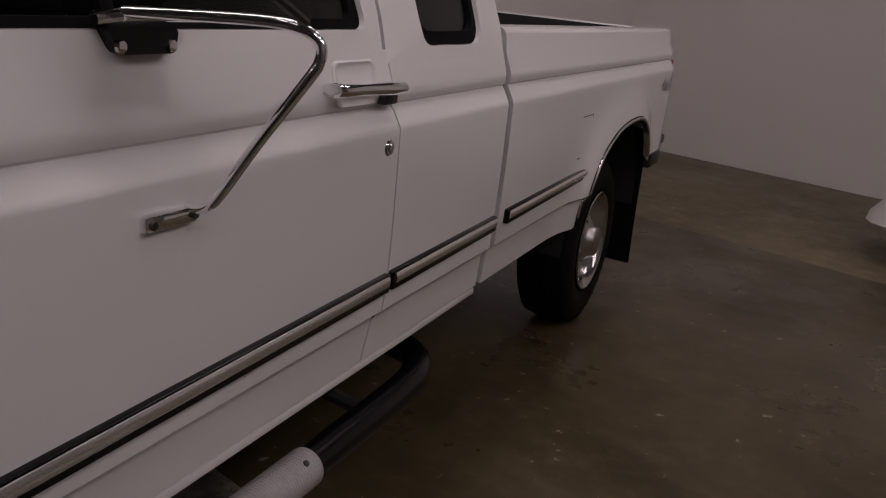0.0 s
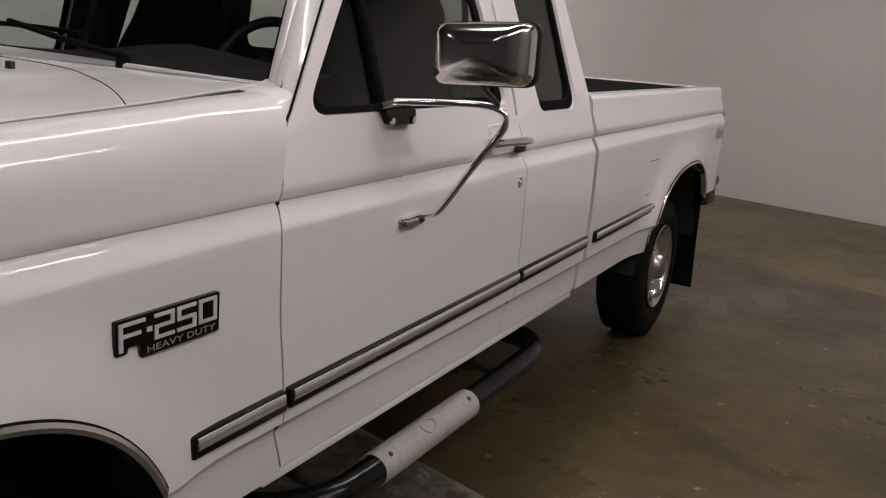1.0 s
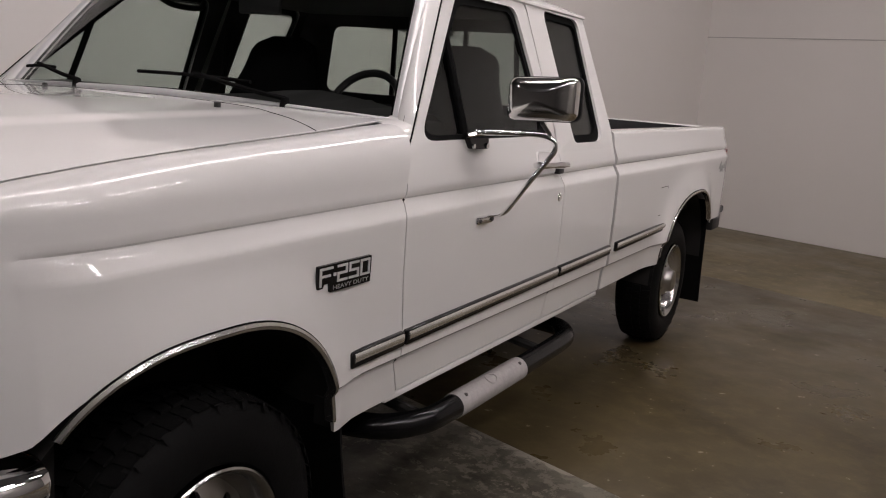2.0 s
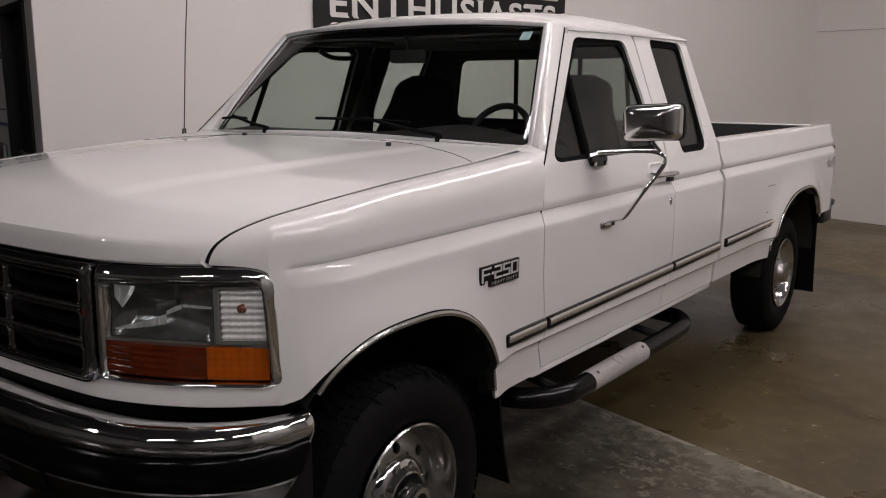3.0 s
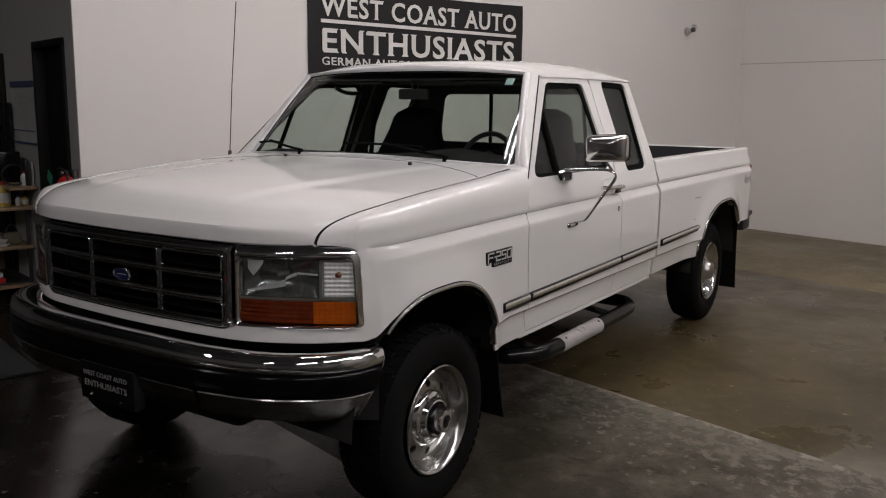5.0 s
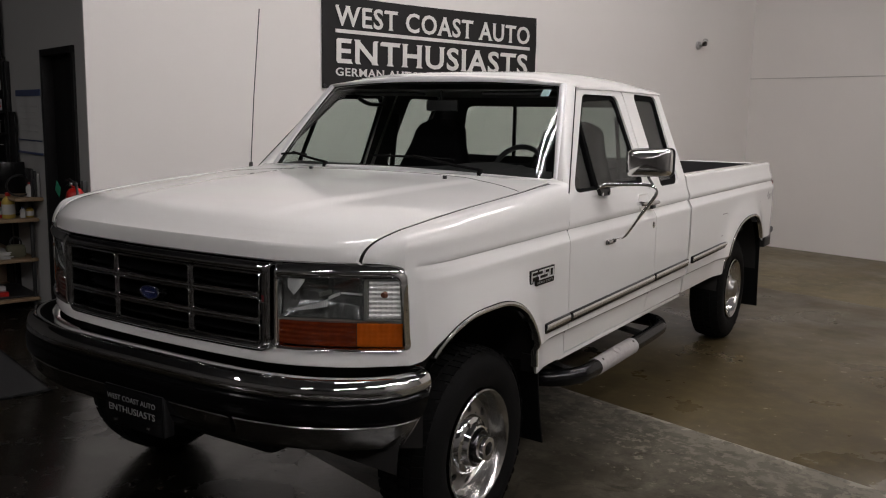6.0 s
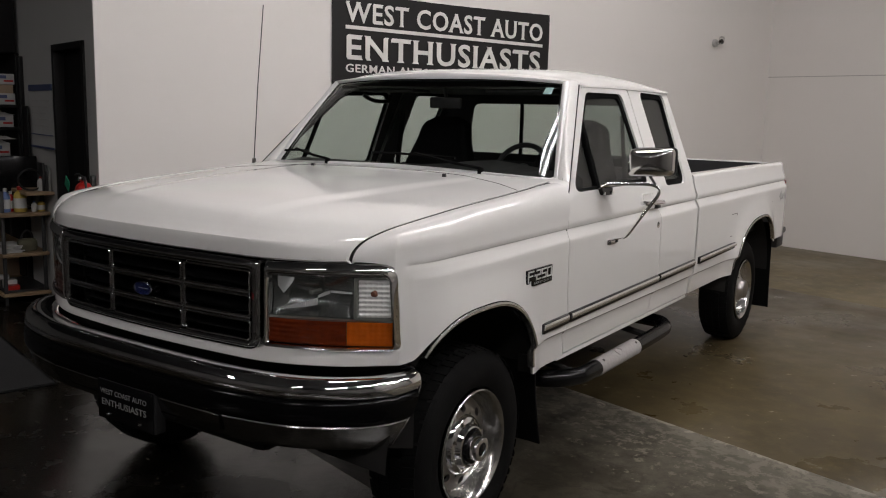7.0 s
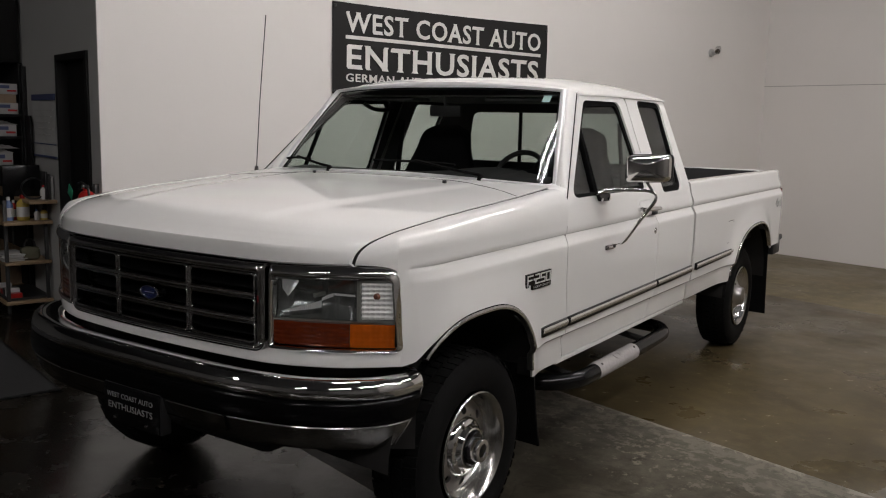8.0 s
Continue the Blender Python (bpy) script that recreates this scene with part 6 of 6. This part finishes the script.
def bottle(name, label, a, b, z, r, h, mat, cap):
    t = placed(name, label, "bottle", a, b, z)
    part("body", lathe(bmesh.new(), [(0.0, 0.0), (r * 0.92, 0.002), (r, 0.012), (r, h * 0.62), (r * 0.85, h * 0.72), (r * 0.4, h * 0.82), (r * 0.36, h * 0.86)], (0, 0, 0), "z", 18), mat, t)
    part("cap", lathe(bmesh.new(), [(r * 0.42, h * 0.85), (r * 0.42, h * 0.98), (0.0, h)], (0, 0, 0), "z", 14), cap, t)
    part("paper_label", lathe(bmesh.new(), [(r * 1.005, h * 0.16), (r * 1.01, h * 0.18), (r * 1.01, h * 0.52), (r * 1.005, h * 0.54)], (0, 0, 0), "z", 18), PAPER, t)


bottle("spray_bottle", "blue plastic spray bottle on the desk", -4.40, -0.115, 0.768, 0.036, 0.20, BLUE_PL, PAPER)
bottle("cleaner_jug", "yellow and red cleaner jug on the desk", -4.38, -0.01, 0.768, 0.050, 0.215, YELLOW, RED)
bottle("polish_bottle", "red polish bottle with a pale label", -4.45, -0.065, 0.768, 0.028, 0.17, RED, PAPER)
bottle("white_tube", "small white cleaner bottle", -4.36, 0.09, 0.768, 0.022, 0.09, PAPER, BLUE_PL)
bottle("yellow_bottle", "small yellow bottle on the desk", -4.36, 0.145, 0.768, 0.03, 0.10, YELLOW, BLACK)
bottle("spray_can", "pale spray can on the raised shelf", -4.25, 0.12, 0.948, 0.026, 0.12, PAPER, RED)
cable = placed("cable_loop", "loop of black cable on the raised shelf", "cable", -4.28, 0.05, 0.948, 80)
part("coil", tube(bmesh.new(), [(0.09 * math.cos(t), 0.03 * math.sin(2 * t), 0.09 + 0.085 * math.sin(t)) for t in [2 * math.pi * k / 30 for k in range(31)]], 0.008, 8), BLACK, cable)
bag = placed("handbag", "dark olive handbag with an arched handle on the shelf", "bag", -4.45, 0.045, 0.428, 84)
part("pouch", boxed(-0.075, 0.075, -0.05, 0.05, 0.0, 0.11, 0.03), material("olive_fabric", (0.10, 0.095, 0.06), 0.8, vary=0.2, scale=20), bag)
part("handle", tube(bmesh.new(), smooth_path([(-0.045, 0, 0.10), (-0.035, 0, 0.15), (0.0, 0, 0.175), (0.035, 0, 0.15), (0.045, 0, 0.10)], 5), 0.008, 8), BLACK, bag)
papers = placed("paper_stack", "untidy stack of white papers on the shelf", "paper", -4.55, -0.08, 0.428)
for k in range(5):
    bm = boxed(-0.15, 0.15, -0.085, 0.085, 0.012 * k, 0.012 * k + 0.010, 0.001)
    bmesh.ops.rotate(bm, cent=(0, 0, 0), matrix=Matrix.Rotation(0.16 * (k % 3) - 0.1, 3, "Z"), verts=bm.verts)
    part("ream", bm, PAPER, papers)
crate = placed("parts_tray", "low tray of small red and dark boxes on the bottom shelf", "tray", -4.68, 0.0, 0.098)
part("tray", boxed(-0.32, 0.30, -0.16, 0.18, 0.0, 0.02, 0.004), BLACK, crate)
for k in range(7):
    part("small_box", boxed(-0.30 + 0.085 * k, -0.225 + 0.085 * k, -0.14, -0.04, 0.02, 0.06 + 0.015 * (k % 3), 0.004), (RED, BLACK, PAPER)[k % 3], crate)
card = placed("cardboard_box", "open brown cardboard box on the bottom shelf", "box", -5.35, 0.03, 0.098)
part("carton", boxed(-0.16, 0.16, -0.12, 0.12, 0.0, 0.16, 0.004), CARD, card)

# tall rack with boxes
rack = placed("storage_rack", "tall black storage rack filled with boxes", "rack", -4.95, -0.10)
for x in (0.0, -1.5):
    for y in (0.0, 0.28):
        part("upright", boxed(x - 0.025, x + 0.025, y - 0.02, y + 0.02, 0.0, 2.05, 0.003), DOOR_BLACK, rack)
for z in (1.165, 1.42, 1.612):
    part("rack_shelf", boxed(-1.5, 0.0, -0.02, 0.30, z, z + 0.025, 0.003), DOOR_BLACK, rack)
cab = placed("dark_cabinet", "tall black cabinet in the dim corner", "cabinet", -5.36, -0.19)
part("cabinet_body", boxed(-1.6, 0.35, 0.0, 0.36, 2.08, 3.6, 0.01), DOOR_BLACK, cab)
part("cabinet_back", boxed(-1.6, 0.35, 0.345, 0.38, 0.0, 2.08, 0.004), DOOR_BLACK, cab)
for a, b, z, w, h, m1 in ((-5.14, 0.048, 1.637, 0.36, 0.095, PAPER), (-5.16, 0.04, 1.732, 0.36, 0.075, CARD), (-5.15, 0.05, 1.807, 0.36, 0.09, PAPER), (-5.58, 0.03, 1.637, 0.36, 0.20, PAPER), (-5.15, 0.03, 1.445, 0.34, 0.10, PAPER), (-5.55, 0.03, 1.445, 0.32, 0.14, CARD), (-5.17, 0.0, 1.19, 0.30, 0.11, PAPER)):
    bx = placed("parts_box", "pale cardboard parts box on the rack", "box", a, b, z, group="boxes on the rack")
    part("carton", boxed(-w / 2, w / 2, -0.085, 0.085, 0.0, h, 0.004), BOX_WHITE if m1 is PAPER else m1, bx)
    if m1 is PAPER:
        part("red_stripe", boxed(-w / 2 + 0.02, w / 2 - 0.14, -0.088, -0.084, h * 0.25, h * 0.42), RED, bx)
        part("blue_mark", boxed(w / 2 - 0.12, w / 2 - 0.04, -0.088, -0.084, h * 0.5, h * 0.8), BLUE_PRINT, bx)
        part("red_stripe", boxed(w / 2 + 0.0005, w / 2 + 0.003, 0.0, 0.075, h * 0.25, h * 0.42), RED, bx)
        part("blue_mark", boxed(w / 2 + 0.0005, w / 2 + 0.003, -0.07, 0.02, h * 0.55, h * 0.85), BLUE_PRINT, bx)
sign = placed("dark_sign", "black board with white marks leaning on the rack", "sign", -4.74, 0.045, 0.768)
part("board", boxed(-0.16, 0.0, 0.12, 0.135, 0.0, 0.86, 0.003), DOOR_BLACK, sign)

for k in range(3):
    folder = placed("file_folder", "grey file folder standing upright on the raised shelf", "folder", -4.20, 0.125 + 0.022 * k, 0.948, 0, "folders on the shelf")
    part("cover", boxed(-0.16, 0.0, 0.0, 0.018, 0.0, 0.23 - 0.02 * k, 0.003), (BLACK, STEEL, DECAL)[k], folder)
    part("sheets", boxed(-0.155, -0.003, 0.004, 0.014, 0.004, 0.222 - 0.02 * k, 0.001), PAPER, folder)
for k, (a, b, z) in enumerate(((-5.12, -0.01, 1.30), (-5.13, 0.03, 1.335), (-5.12, 0.02, 1.545))):
    heap = placed("paper_heap", "crumpled pale papers heaped on the rack", "paper", a, b, z, 20 * k, "papers on the rack")
    bm = bmesh.new()
    rows = []
    for i in range(9):
        rows.append([(-0.11 + 0.022 * i * 1.2, -0.10 + 0.025 * j, 0.004 + 0.035 * abs(math.sin(1.7 * i + 2.3 * j + k)) * math.sin(math.pi * i / 8) * math.sin(math.pi * j / 8)) for j in range(9)])
    sheet(bm, rows)
    shell(part("sheets", bm, BOX_WHITE, heap, smooth=0), 0.003)

# pale sack at the far end of the hall
sack = placed("white_sack", "white woven sack standing on the concrete floor", "sack", 0.87, 6.95)
bm = bmesh.new()
rows = []
for j in range(17):
    t = j / 16
    z = 1.02 * t
    R = lerp([(0, 0.36), (0.08, 0.55), (0.25, 0.74), (0.45, 0.60), (0.75, 0.36), (0.93, 0.16), (1, 0.05)], t)
    rows.append([(R * (1 + 0.05 * math.sin(5 * a + 3 * t)) * math.cos(a), 0.75 * R * (1 + 0.06 * math.sin(4 * a)) * math.sin(a), z) for a in [2 * math.pi * k / 28 for k in range(28)]])
vs = sheet(bm, rows, close=True)
bm.faces.new(vs[0])
bm.faces.new(vs[-1])
part("sack_body", bm, material("woven_white", (0.66, 0.63, 0.60), 0.85, vary=0.08, scale=5, bump=0.4, bump_scale=25), sack, smooth=60)
part("tie", lathe(bmesh.new(), [(0.06, 0.97), (0.075, 0.985), (0.06, 1.0)], (0, 0, 0), "z", 16), STEEL, sack)
